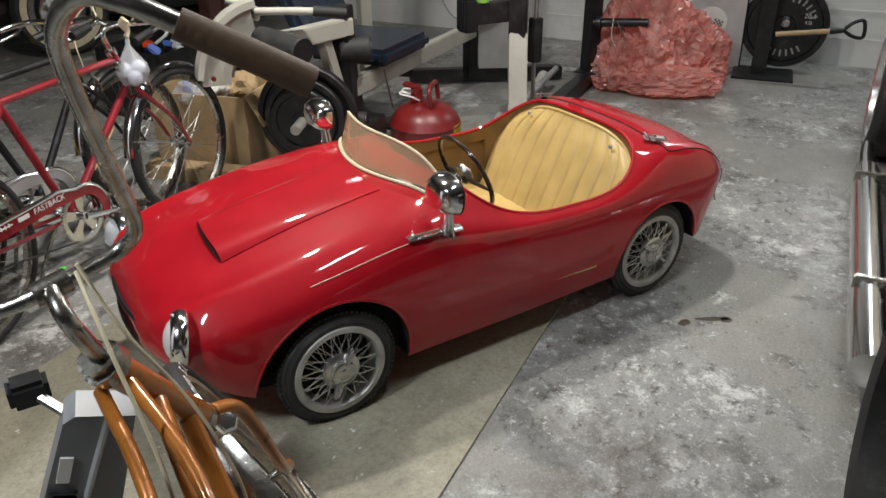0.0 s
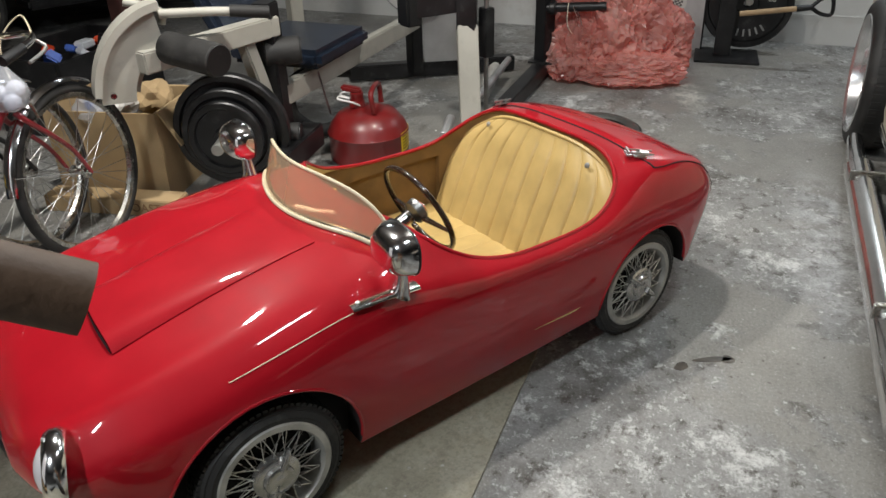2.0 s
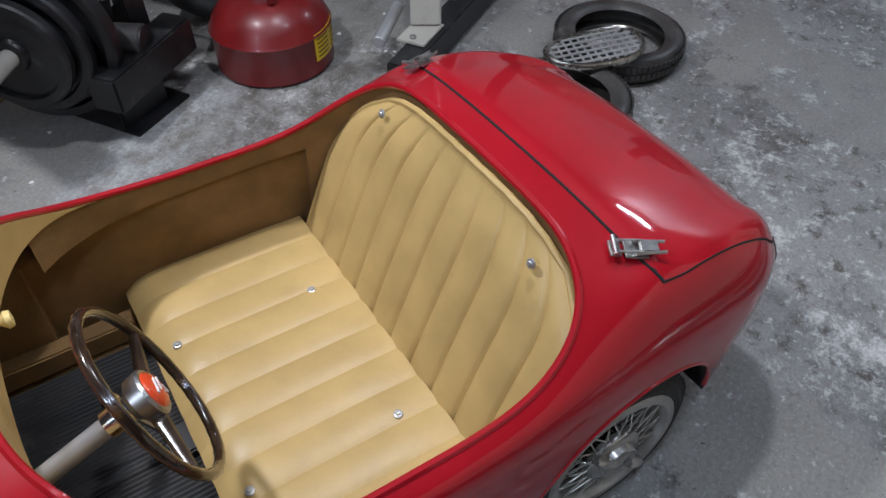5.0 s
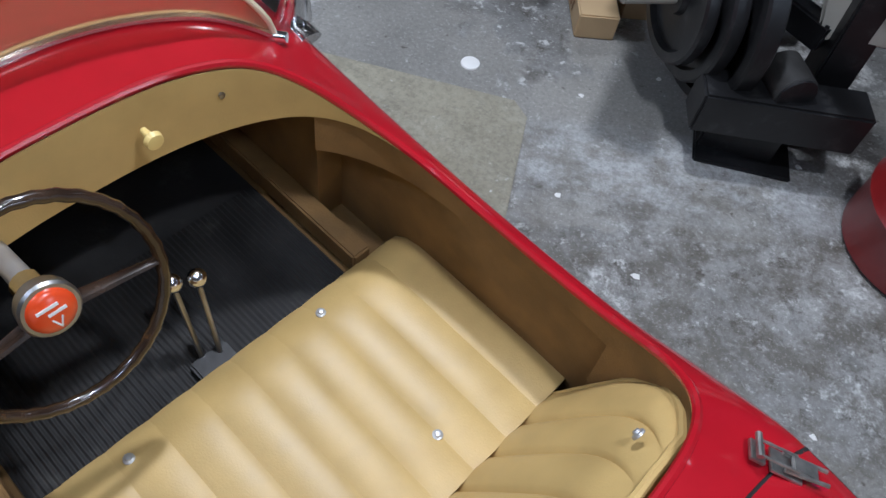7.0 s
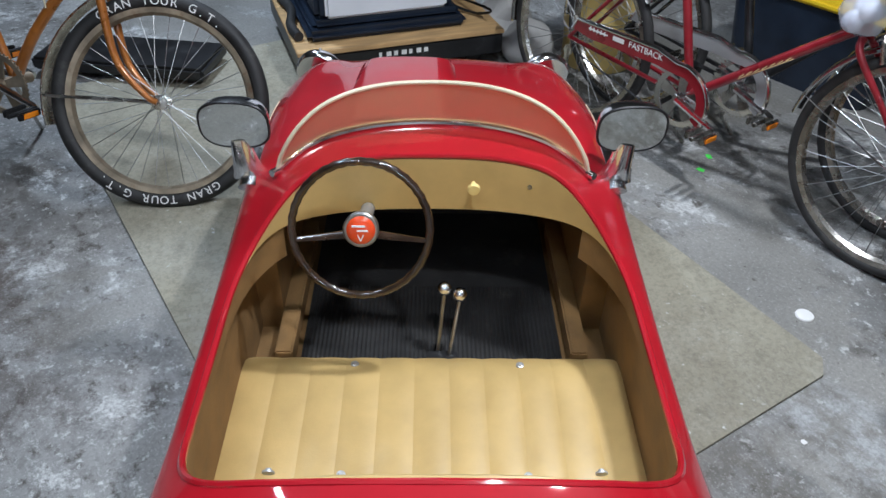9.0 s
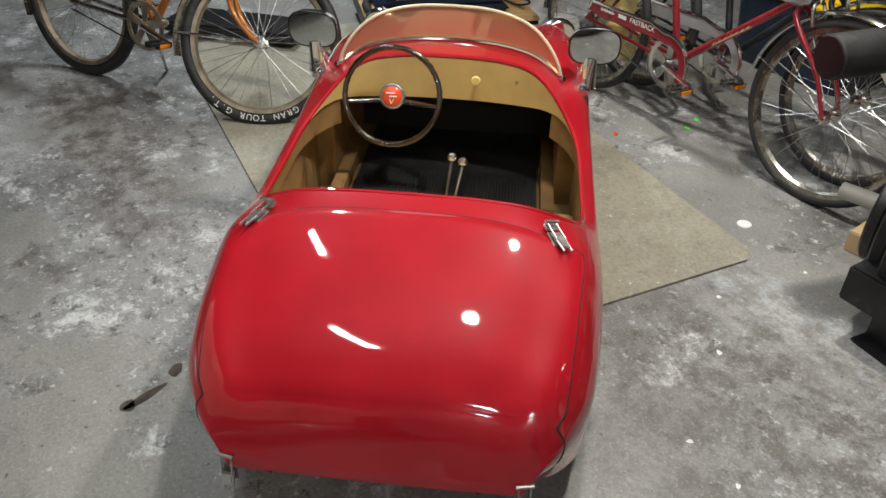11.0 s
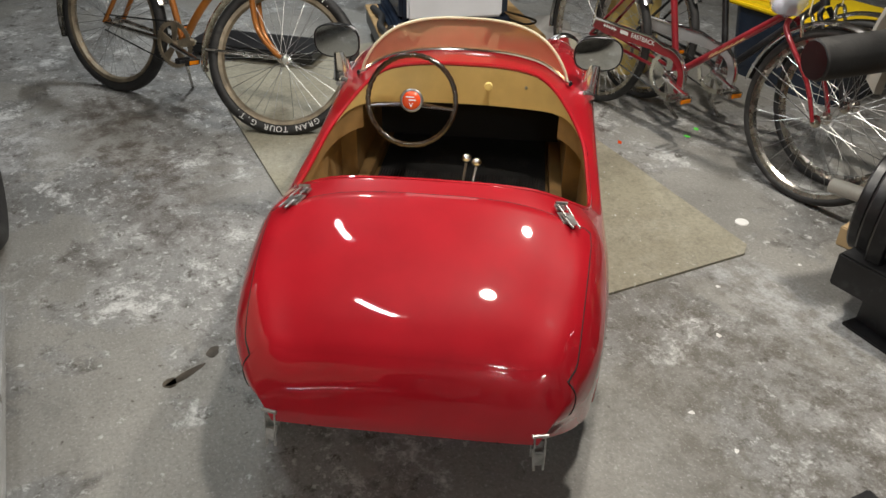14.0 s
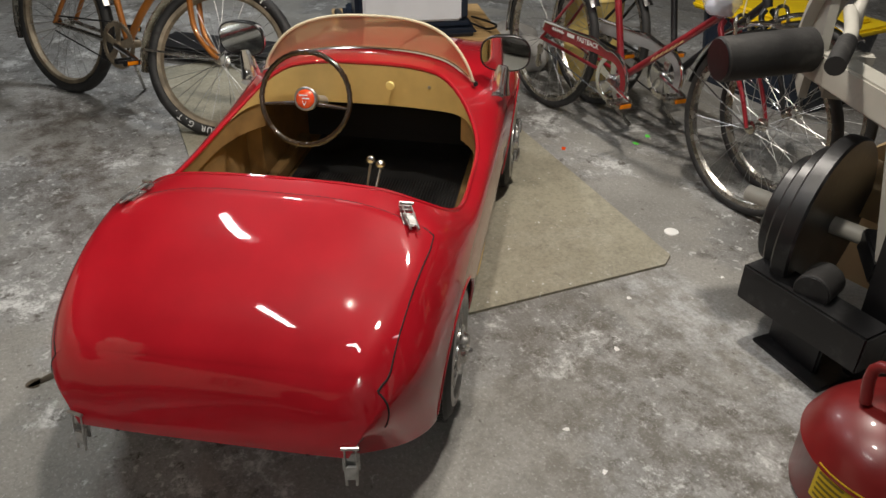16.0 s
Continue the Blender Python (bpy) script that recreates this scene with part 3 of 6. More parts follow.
def backrest(u, v):
    z = 0.185 + 0.40 * v
    half = 0.372
    if v > 0.55:
        q = (v - 0.55) / 0.45
        half = 0.372 * (1 - 0.27 * q ** 2.6)
    y = -half + 2 * half * u
    x = 1.70 + 0.165 * v + 0.022 * v * v
    z -= 0.045 * max(0.0, (v - 0.5) / 0.5) * abs(2 * u - 1) ** 4
    return Vector((x - 0.011 * flute(u, 10) * min(1.0, 5 * (1.02 - v)), y, z))


part("seat_back", sheet(bm_new(), backrest, 130, 24, -0.03), TAN, toy, smooth=50)
edge = [backrest(0, v / 12) for v in range(13)] + [backrest(u / 20, 1) for u in range(1, 20)] + [backrest(1, 1 - v / 12) for v in range(13)]
part("seat_piping", tube(bm_new(), edge, 0.0065, 8), TAN, toy)
for x, y in ((1.352, -0.166), (1.352, 0.19), (1.63, 0.182), (1.63, -0.17)):
    part("snap_button", lathe(bm_new(), [(0, 0.0075), (0.004, 0.007), (0.0052, 0.004), (0.0085, 0.003), (0.009, 0.0), (0, 0)], 14, Matrix.Translation((x, y, cushion((y + 0.405) / 0.81, (x - 1.333) / 0.37).z + 0.041))), SILVER, toy)
for y in (-0.23, 0.236):
    part("snap_button", lathe(bm_new(), [(0, 0.0075), (0.004, 0.007), (0.0052, 0.004), (0.0085, 0.003), (0.009, 0.0), (0, 0)], 14, Matrix.Translation((1.850, y, 0.545)) @ Matrix.Rotation(radians(-72), 4, "Y")), SILVER, toy)

# dash: tan panel below the cowl, knob and screw
part("choke_knob", lathe(bm_new(), [(0, 0.032), (0.012, 0.03), (0.014, 0.022), (0.006, 0.014), (0.005, 0.0), (0, 0)], 18, Matrix.Translation((1.125, 0.085, 0.552)) @ Matrix.Rotation(radians(90), 4, "Y")), KNOB, toy, "pale yellow pull knob")
part("dash_screw", lathe(bm_new(), [(0, 0.006), (0.005, 0.004), (0.005, 0)], 10, Matrix.Translation((1.132, 0.205, 0.548)) @ Matrix.Rotation(radians(90), 4, "Y")), STEEL, toy)

# steering wheel and column
WC = Vector((1.285, -0.143, 0.545))
wm = Matrix.Translation(WC) @ Matrix.Rotation(radians(68), 4, "Y")
bm = bm_new()
ring = []
for k in range(72):
    a = 2 * math.pi * k / 72
    rr = 0.136 + 0.0012 * math.cos(36 * a) * 0.6
    ring.append(wm @ Vector((rr * math.cos(a), rr * math.sin(a), 0)))
steer = part("steering_wheel", tube(bm, ring, 0.0082, 10, closed=True), SHELL, toy, "mottled dark bakelite steering wheel")
for s in (-1, 1):
    part("spoke", tube(bm_new(), [wm @ Vector((0.012, s * 0.02, -0.012)), wm @ Vector((0.022, s * 0.134, 0.0))], (0.012, 0.0065), 8, flat=0.6), SHELL, steer)
part("hub", lathe(bm_new(), [(0, 0.004), (0.033, 0.004), (0.036, 0.0), (0.034, -0.02), (0.016, -0.035), (0, -0.035)], 28, wm), STEEL, steer)
badge = part("badge", lathe(bm_new(), [(0, 0.013), (0.02, 0.011), (0.028, 0.006), (0.029, 0.003), (0, 0.003)], 28, wm), BADGE, steer, "glossy orange hub badge")
bm = bm_new()
for y0, x0, ln in ((-0.004, -0.010, 0.026), (0.004, -0.001, 0.022)):
    box(bm, (x0 - 0.0018, y0 - ln / 2, 0.0118), (x0 + 0.0018, y0 + ln / 2, 0.0138), 0, wm)
for s in (-1, 1):
    tube(bm, [wm @ Vector((0.007, s * 0.006, 0.0125)), wm @ Vector((0.020, 0, 0.0115))], 0.0012, 5)
part("badge_mark", bm, OFFWHITE, badge, "cream script mark as plain bars")
part("column", tube(bm_new(), [wm @ Vector((0, 0, -0.03)), wm @ Vector((0.0, 0, -0.19))], 0.015, 14), SILVER, steer)
part("collar", tube(bm_new(), [wm @ Vector((0, 0, -0.032)), wm @ Vector((0.0, 0, -0.07))], 0.021, 16), CHROME, steer)

# two levers with chrome balls
for (bx, by, bz), (fx, fy) in (((1.203, 0.027, 0.312), (1.27, 0.012)), ((1.215, 0.062, 0.305), (1.285, 0.036))):
    lever = part("lever", tube(bm_new(), [(fx, fy, 0.165), (bx, by, bz)], 0.0048, 8), STEEL, toy)
    bm = bm_new()
    bmesh.ops.create_uvsphere(bm, u_segments=20, v_segments=12, radius=0.0165, matrix=Matrix.Translation((bx, by, bz + 0.008)))
    part("ball", bm, CHROME, lever, "chrome ball knob")
part("lever_bracket", box(bm_new(), (1.262, -0.012, 0.166), (1.312, 0.058, 0.186), 0.004), BLACK, toy)


# hood scoop
def scoop(u, v):
    x, y = 0.432 + 0.50 * u, -0.205 + 0.265 * v
    e = 1 - abs(2 * v - 1) ** 7
    x += (0.012 * v - 0.008 * (1 - (2 * v - 1) ** 2)) * (1 - u)
    return skin(x, y, 0.003 + 0.024 * e * (1 - u) ** 1.2)


part("hood_scoop", sheet(bm_new(), scoop, 30, 40, 0.003), RED, toy)


def slot(u, v):
    p = scoop(0.0, 0.02 + 0.96 * v)
    q = skin(p.x - 0.002, p.y, 0.001)
    p.x -= 0.002
    return q.lerp(p + Vector((0, 0, -0.004)), u)


# near-black sheet paints the shade inside the scoop
part("scoop_mouth", sheet(bm_new(), slot, 3, 30), VOID, toy, "near-black sheet standing for the shade inside the scoop mouth")


# thin ivory lines along both fenders
for s in (-1, 1):
    pts = []
    for k in range(30):
        x = 0.60 + 0.31 * k / 29
        pts.append(skin(x, s * half_w(x) * 0.925, 0.001))
    part("fender_line", tube(bm_new(), pts, 0.0013, 6), IVORY, toy)


# windscreen
def screen_base(f):
    y = 0.338 * f
    x = 0.955 + 0.135 * f * f
    return skin(x, y, 0.004)


def screen(u, v):
    f = 2 * u - 1
    p = screen_base(f)
    h = 0.117 * max(0.0, 1 - abs(f) ** 3.2) ** 0.62
    return p + Vector((0.32 * h * v, 0, h * v))


pane = part("windscreen", sheet(bm_new(), screen, 60, 8, 0.003), PLEXI, toy, "curved tinted plexiglass windscreen")
part("screen_edge", tube(bm_new(), [screen(k / 60, 1) for k in range(61)], 0.0048, 8), IVORY, pane)
part("screen_rail", tube(bm_new(), [screen_base(2 * k / 50 - 1) + Vector((0.004, 0, 0.002)) for k in range(51)], 0.0068, 8), CHROME, pane)
part("screen_gasket", tube(bm_new(), [screen_base(2 * k / 50 - 1) + Vector((-0.008, 0, 0.0)) for k in range(51)], 0.0055, 8), IVORY, pane)
for s in (-1, 1):
    p = screen_base(s * 1.0)
    part("screen_clamp", cyl(bm_new(), p + Vector((-0.006, -s * 0.008, 0.004)), p + Vector((0.016, s * 0.008, 0.006)), 0.009, 12), CHROME, pane)

# wing mirrors
for s in (-1, 1):
    base = spline([(0.905, s * 0.408, top_z(0.905, 0.408) + 0.006), (0.99, s * 0.41, top_z(0.99, 0.41) + 0.008), (1.085, s * 0.408, top_z(1.085, 0.408) + 0.010)], 6)
    mirror = part("wing_mirror", tube(bm_new(), base, (0.017, 0.022), 12, flat=0.45), CHROME, toy, "chrome wing mirror")
    part("stem", tube(bm_new(), [(1.035, s * 0.410, top_z(1.035, 0.41) + 0.008), (1.038, s * 0.415, 0.545), (1.035, s * 0.423, 0.60)], (0.040, 0.020), 14, 5, flat=0.55), CHROME, mirror)
    for bx in (0.925, 1.07):
        part("screw", cyl(bm_new(), (bx, s * 0.408, top_z(bx, 0.408) + 0.010), (bx, s * 0.41, top_z(bx, 0.408) + 0.018), 0.006, 10), STEEL, mirror)
    mm = pose(1.04, s * 0.428, 0.638, 0, 3, s * 3)
    bm = bm_new()
    rings = []
    for k in range(9):
        a = math.pi / 2 * k / 8
        sc, dx = math.cos(a) ** 0.6 if k < 8 else 0.0, -0.062 * math.sin(a)
        if k == 8:
            rings.append([bm.verts.new(mm @ Vector((dx, 0, 0)))])
            continue
        ring = []
        for j in range(32):
            b = 2 * math.pi * j / 32
            cy, cz = math.cos(b), math.sin(b)
            ring.append(bm.verts.new(mm @ Vector((dx, 0.076 * sc * math.copysign(abs(cy) ** 0.72, cy), 0.056 * sc * math.copysign(abs(cz) ** 0.72, cz)))))
        rings.append(ring)
    for A, B in zip(rings, rings[1:]):
        for j in range(32):
            q = [A[j], A[(j + 1) % 32]] + ([B[(j + 1) % 32], B[j]] if len(B) > 1 else [B[0]])
            bm.faces.new(q)
    part("housing", bm, CHROME, mirror)
    outline = []
    for j in range(32):
        b = 2 * math.pi * j / 32
        outline.append((0.073 * math.copysign(abs(math.cos(b)) ** 0.72, math.cos(b)), 0.053 * math.copysign(abs(math.sin(b)) ** 0.72, math.sin(b))))
    part("mirror_glass", slab(bm_new(), outline, 0.0, 0.003, mm @ Matrix(((0, 0, 1, 0), (1, 0, 0, 0), (0, 1, 0, 0), (0, 0, 0, 1)))), MIRROR, mirror, smooth=0)
    part("bezel", tube(bm_new(), [mm @ Vector((0.001, a * 1.03, b * 1.03)) for a, b in outline], 0.0035, 6, closed=True), BLACK, mirror)

# headlights, chrome-ringed and let into the fender fronts
LENS = glass("lens_glass", (0.85, 0.87, 0.88), 0.08, 0.35)
for s in (-1, 1):
    hm = pose(0.262, s * 0.352, 0.388, 0, -80, s * 14)
    lamp = part("headlight", lathe(bm_new(), [(0.056, 0.020), (0.062, 0.028), (0.069, 0.026), (0.076, 0.016), (0.079, 0.002), (0.077, -0.010), (0.070, -0.016), (0.0, -0.016)], 40, hm), CHROME, toy, "chrome headlight ring")
    part("lens", lathe(bm_new(), [(0, 0.046), (0.02, 0.044), (0.04, 0.036), (0.052, 0.026), (0.057, 0.018), (0.0, 0.010)], 32, hm), LENS, lamp)
    part("bezel_screw", cyl(bm_new(), hm @ Vector((0.070, 0, 0.020)), hm @ Vector((0.072, 0, 0.027)), 0.004, 8), STEEL, lamp)

# grille mouth with its dark trim
mouth = []
for k in range(36):
    a = 2 * math.pi * k / 36
    y = 0.235 * math.copysign(abs(math.cos(a)) ** 0.7, math.cos(a))
    mouth.append(Vector((0.179 + 0.60 * y * y, y, 0.318 + 0.042 * math.sin(a))))
part("grille_trim", tube(bm_new(), mouth, 0.007, 8, closed=True), BLACK, toy)
# flat near-black face paints the shade inside the open nose
bm = bm_new()
bm.faces.new([bm.verts.new(p + Vector((-0.001, 0, 0))) for p in mouth])
part("grille_mouth", bm, VOID, toy, smooth=0)

# boot lid: a softly raised panel with a dark gap that runs down round the tail
LX = 2.346


def lid_pt(u, v, up=None):
    f = 2 * v - 1
    x0 = 1.966 + 0.03 * f ** 4
    x = x0 + (LX - x0) * u
    y = f * min(0.366 - 0.10 * max(0.0, x - 2.04), half_w(x) * 0.94)
    p = skin(x, y)
    if up is None:
        rise = min(1.0, (1 - abs(f)) / 0.20, u / 0.10 + 0.25)
        rise = rise * rise * (3 - 2 * rise)
        up = (0.0015 + 0.0085 * rise) * (1 - u ** 8) + 0.0006
    h = 0.002
    nx = Vector((h, 0, top_z(min(x + h, TAIL), y) - p.z))
    ny = Vector((0, h, top_z(x, y + h) - top_z(x, y)))
    return p + nx.cross(ny).normalized() * up


lid = part("boot_lid", sheet(bm_new(), lid_pt, 48, 60, 0.004), RED, toy, "smooth red boot lid", smooth=60)
tail = [q for q in section(LX, 60, 14) if q[0] > lid_pt(1, 1).y]
under = [section(LX + (2.399 - LX) * k / 16, 34, 12)[-3] + (LX + (2.399 - LX) * k / 16,) for k in range(17)]
for s in (-1, 1):
    part("lid_gap", tube(bm_new(), [lid_pt(k / 30, 0.5 + 0.5 * s, 0.0) for k in range(31)], 0.0026, 6), VOID, toy)
    part("lid_gap", tube(bm_new(), [Vector((LX + 0.02 * (0.36 - z), s * (y - 0.001), z)) for y, z in tail[:-2]], 0.0024, 6), VOID, toy)
    part("lid_gap", tube(bm_new(), [Vector((x + 0.001, s * y, z)) for y, z, x in under], 0.0028, 6), VOID, toy)
part("lid_gap", tube(bm_new(), [lid_pt(0, k / 40, 0.0005) for k in range(41)], 0.0034, 6), VOID, toy)


# spring latches
LATCHMETAL = mat("plated_latch_steel", (0.50, 0.49, 0.47), 0.30, 0.9, vary=0.14, scale=60)


def latch(m, parent):
    bm = bm_new()
    box(bm, (-0.012, -0.014, 0.0), (0.022, 0.014, 0.004), 0.001, m)
    body = part("latch", bm, LATCHMETAL, parent, "chrome spring latch")
    bm = bm_new()
    tube(bm, [m @ Vector((0.0, -0.010, 0.007)), m @ Vector((0.044, -0.008, 0.012))], 0.0028, 6)
    tube(bm, [m @ Vector((0.0, 0.010, 0.007)), m @ Vector((0.044, 0.008, 0.012))], 0.0028, 6)
    box(bm, (0.006, -0.009, 0.008), (0.034, 0.009, 0.013), 0.002, m)
    part("lever", bm, LATCHMETAL, body)
    bm = bm_new()
    box(bm, (-0.034, -0.012, 0.0), (-0.018, 0.012, 0.005), 0.001, m)
    tube(bm, [m @ Vector((-0.030, -0.014, 0.012)), m @ Vector((-0.030, 0.014, 0.012))], 0.004, 8)
    tube(bm, [m @ Vector((-0.028, -0.009, 0.010)), m @ Vector((0.012, -0.009, 0.012))], 0.002, 6)
    tube(bm, [m @ Vector((-0.028, 0.009, 0.010)), m @ Vector((0.012, 0.009, 0.012))], 0.002, 6)
    part("hook", bm, LATCHMETAL, body)
    return body


for s in (-1, 1):
    z = top_z(1.978, s * 0.308)
    latch(pose(1.978, s * 0.308, z + 0.006, s * -14, 12, s * 24) @ Matrix.Scale(1.15, 4), toy)
    latch(pose(2.388, s * 0.275, 0.272, 0, 84, s * 12) @ Matrix.Scale(1.2, 4), toy)


# wire wheels
SPOKE = mat("plated_spokes", (0.68, 0.67, 0.64), 0.28, 0.8, vary=0.12, scale=40)
RIMPAINT = mat("painted_rim", (0.46, 0.45, 0.42), 0.38, 0.5, vary=0.15, scale=20, spots=0.4, sscale=40, spot=(0.14, 0.11, 0.08))
HUBMETAL = mat("worn_hub_metal", (0.55, 0.54, 0.52), 0.24, 0.9, vary=0.12, scale=18, spots=0.35, sscale=45, spot=(0.16, 0.14, 0.12))


def wheel(x, y, z, s, k=1.0):
    m = Matrix.Translation((x, y, z)) @ Matrix.Rotation(-s * math.pi / 2, 4, "X") @ Matrix.Scale(k, 4)
    bm = lathe(bm_new(), [(0.120, -0.03), (0.128, -0.037), (0.152, -0.038), (0.168, -0.028), (0.175, -0.012), (0.175, 0.012), (0.168, 0.027), (0.163, 0.0335), (0.160, 0.0325), (0.152, 0.0385), (0.149, 0.0400), (0.147, 0.0388), (0.141, 0.0388), (0.139, 0.0398), (0.136, 0.0378), (0.120, 0.03)], 64, m, close=True)
    for j in range(70):
        a = 2 * math.pi * j / 70
        for f0, f1 in ((-0.026, -0.010), (-0.006, 0.006), (0.010, 0.026)):
            box(bm, (0.168 if abs(f0) > 0.02 or f1 > 0.02 else 0.173, -0.0052, f0), (0.1765, 0.0052, f1), 0, m @ Matrix.Rotation(a + f0 * 2, 4, "Z"))
    tyre = part("wheel", bm, RUBBER, toy, "black tyre on a wire wheel", smooth=35)
    part("rim", lathe(bm_new(), [(0.126, 0.030), (0.1375, 0.0385), (0.134, 0.0425), (0.120, 0.0425), (0.116, 0.037), (0.112, 0.026), (0.110, -0.02), (0.118, -0.02), (0.124, 0.02)], 56, m, close=True), RIMPAINT, tyre)
    # near-black disc paints the shade behind the spokes
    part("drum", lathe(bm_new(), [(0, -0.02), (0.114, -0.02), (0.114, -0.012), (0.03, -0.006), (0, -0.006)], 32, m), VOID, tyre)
    bm = bm_new()
    for j in range(60):
        a = 2 * math.pi * j / 60
        b = a + (0.36 if j % 2 else -0.36)
        za, zb = (0.040, 0.030) if j % 4 < 2 else (0.014, 0.012)
        tube(bm, [m @ Vector((0.046 * math.cos(a), 0.046 * math.sin(a), za)), m @ Vector((0.116 * math.cos(b), 0.116 * math.sin(b), zb))], 0.0015, 5, cap=False)
    part("wire_spokes", bm, SPOKE, tyre)
    cap = part("hub_cap", lathe(bm_new(), [(0, 0.060), (0.012, 0.060), (0.014, 0.0585), (0.028, 0.058), (0.031, 0.060), (0.035, 0.058), (0.038, 0.048), (0.052, 0.046), (0.056, 0.042), (0.057, 0.030), (0.040, 0.01), (0, 0.01)], 40, m), HUBMETAL, tyre, "dull silver knock-off hub cap")
    for j in (0, 1):
        a = math.pi * j + 0.5 + x
        part("spinner_ear", tube(bm_new(), [m @ Vector((0.03 * math.cos(a), 0.03 * math.sin(a), 0.052)), m @ Vector((0.056 * math.cos(a), 0.056 * math.sin(a), 0.056)), m @ Vector((0.078 * math.cos(a), 0.078 * math.sin(a), 0.052))], (0.017, 0.010), 10, 4, flat=0.6), HUBMETAL, cap)


for (wx, wz), off in ((FW, 0.405), (RW, 0.378)):
    for s in (-1, 1):
        wheel(wx - (0.0 if off > 0.4 else 0.035), s * off, WR, s, WR / 0.1765)
for wx in (FW[0], RW[0]):
    part("axle", cyl(bm_new(), (wx, -0.37, WR), (wx, 0.37, WR), 0.012), BLACK, toy)

# ---- bicycles ----
def arc_fender(bm, cx, cz, r, a0, a1, width=0.058, y0=0.0, base=None):
    def f(u, v):
        a = radians(a0 + (a1 - a0) * u)
        w = 2 * v - 1
        rr = r + 0.014 * (1 - w * w)
        return Vector((cx + rr * math.cos(a), y0 + width / 2 * w, cz + rr * math.sin(a)))
    sheet(bm, f, 36, 8, 0.0015)
    if base is not None:
        bm.transform(base)
    return bm


def bike_wheel(name, owner, cx, r, rubber, rim_mat, tyre_w=0.05, spokes=32, letters=None, base=None):
    m = (base or Matrix()) @ Matrix.Translation((cx, 0, r)) @ Matrix.Rotation(math.pi / 2, 4, "X")
    h = tyre_w / 2
    prof = [(r - 2 * h * 0.9 + h * 0.9 * (1 + math.cos(a)) , h * math.sin(a)) for a in [2 * math.pi * k / 14 for k in range(14)]]
    w = part(name, lathe(bm_new(), prof, 64, m, close=True), rubber, owner)
    ri = r - 2 * h * 0.9
    part("rim", lathe(bm_new(), [(ri + 0.004, h * 0.72), (ri + 0.004, -h * 0.72), (ri - 0.012, -h * 0.6), (ri - 0.02, 0), (ri - 0.012, h * 0.6)], 56, m, close=True), rim_mat, w)
    hub = part("hub", lathe(bm_new(), [(0, -0.05), (0.008, -0.05), (0.008, -0.036), (0.024, -0.034), (0.024, -0.028), (0.012, -0.024), (0.012, 0.024), (0.024, 0.028), (0.024, 0.034), (0.008, 0.036), (0.008, 0.05), (0, 0.05)], 18, m), DULLCHROME, w)
    bm = bm_new()
    for k in range(spokes):
        a = 2 * math.pi * k / spokes
        b = a + (0.42 if k % 4 < 2 else -0.42)
        s = 0.031 if k % 2 else -0.031
        tube(bm, [m @ Vector((0.023 * math.cos(b), 0.023 * math.sin(b), s)), m @ Vector(((ri - 0.014) * math.cos(a), (ri - 0.014) * math.sin(a), s * 0.1))], 0.0012, 4, cap=False)
    part("wire_spokes", bm, STEEL, w)
    if letters:
        bm = bm_new()
        for start in (300, 120):
            for i, ch in enumerate(letters):
                if ch == " ":
                    continue
                cu = bpy.data.curves.new("letter", "FONT")
                cu.body, cu.size, cu.extrude, cu.align_x, cu.align_y = ch, 0.036, 0.0008, "CENTER", "CENTER"
                tmp = bpy.data.objects.new("letter", cu)
                scene.collection.objects.link(tmp)
                me = bpy.data.meshes.new_from_object(tmp.evaluated_get(bpy.context.evaluated_depsgraph_get()))
                bpy.data.objects.remove(tmp)
                a = radians(start - i * 5.4)
                rr = r - h * 1.05
                me.transform(m @ Matrix.Rotation(a, 4, "Z") @ Matrix.Translation((rr, 0, h * 0.98)) @ Matrix.Rotation(-math.pi / 2, 4, "Z"))
                bm.from_mesh(me)
                bpy.data.meshes.remove(me)
        part("sidewall_lettering", bm, OFFWHITE, w, "raised white tyre lettering", smooth=0, kind="stuff")
    return w


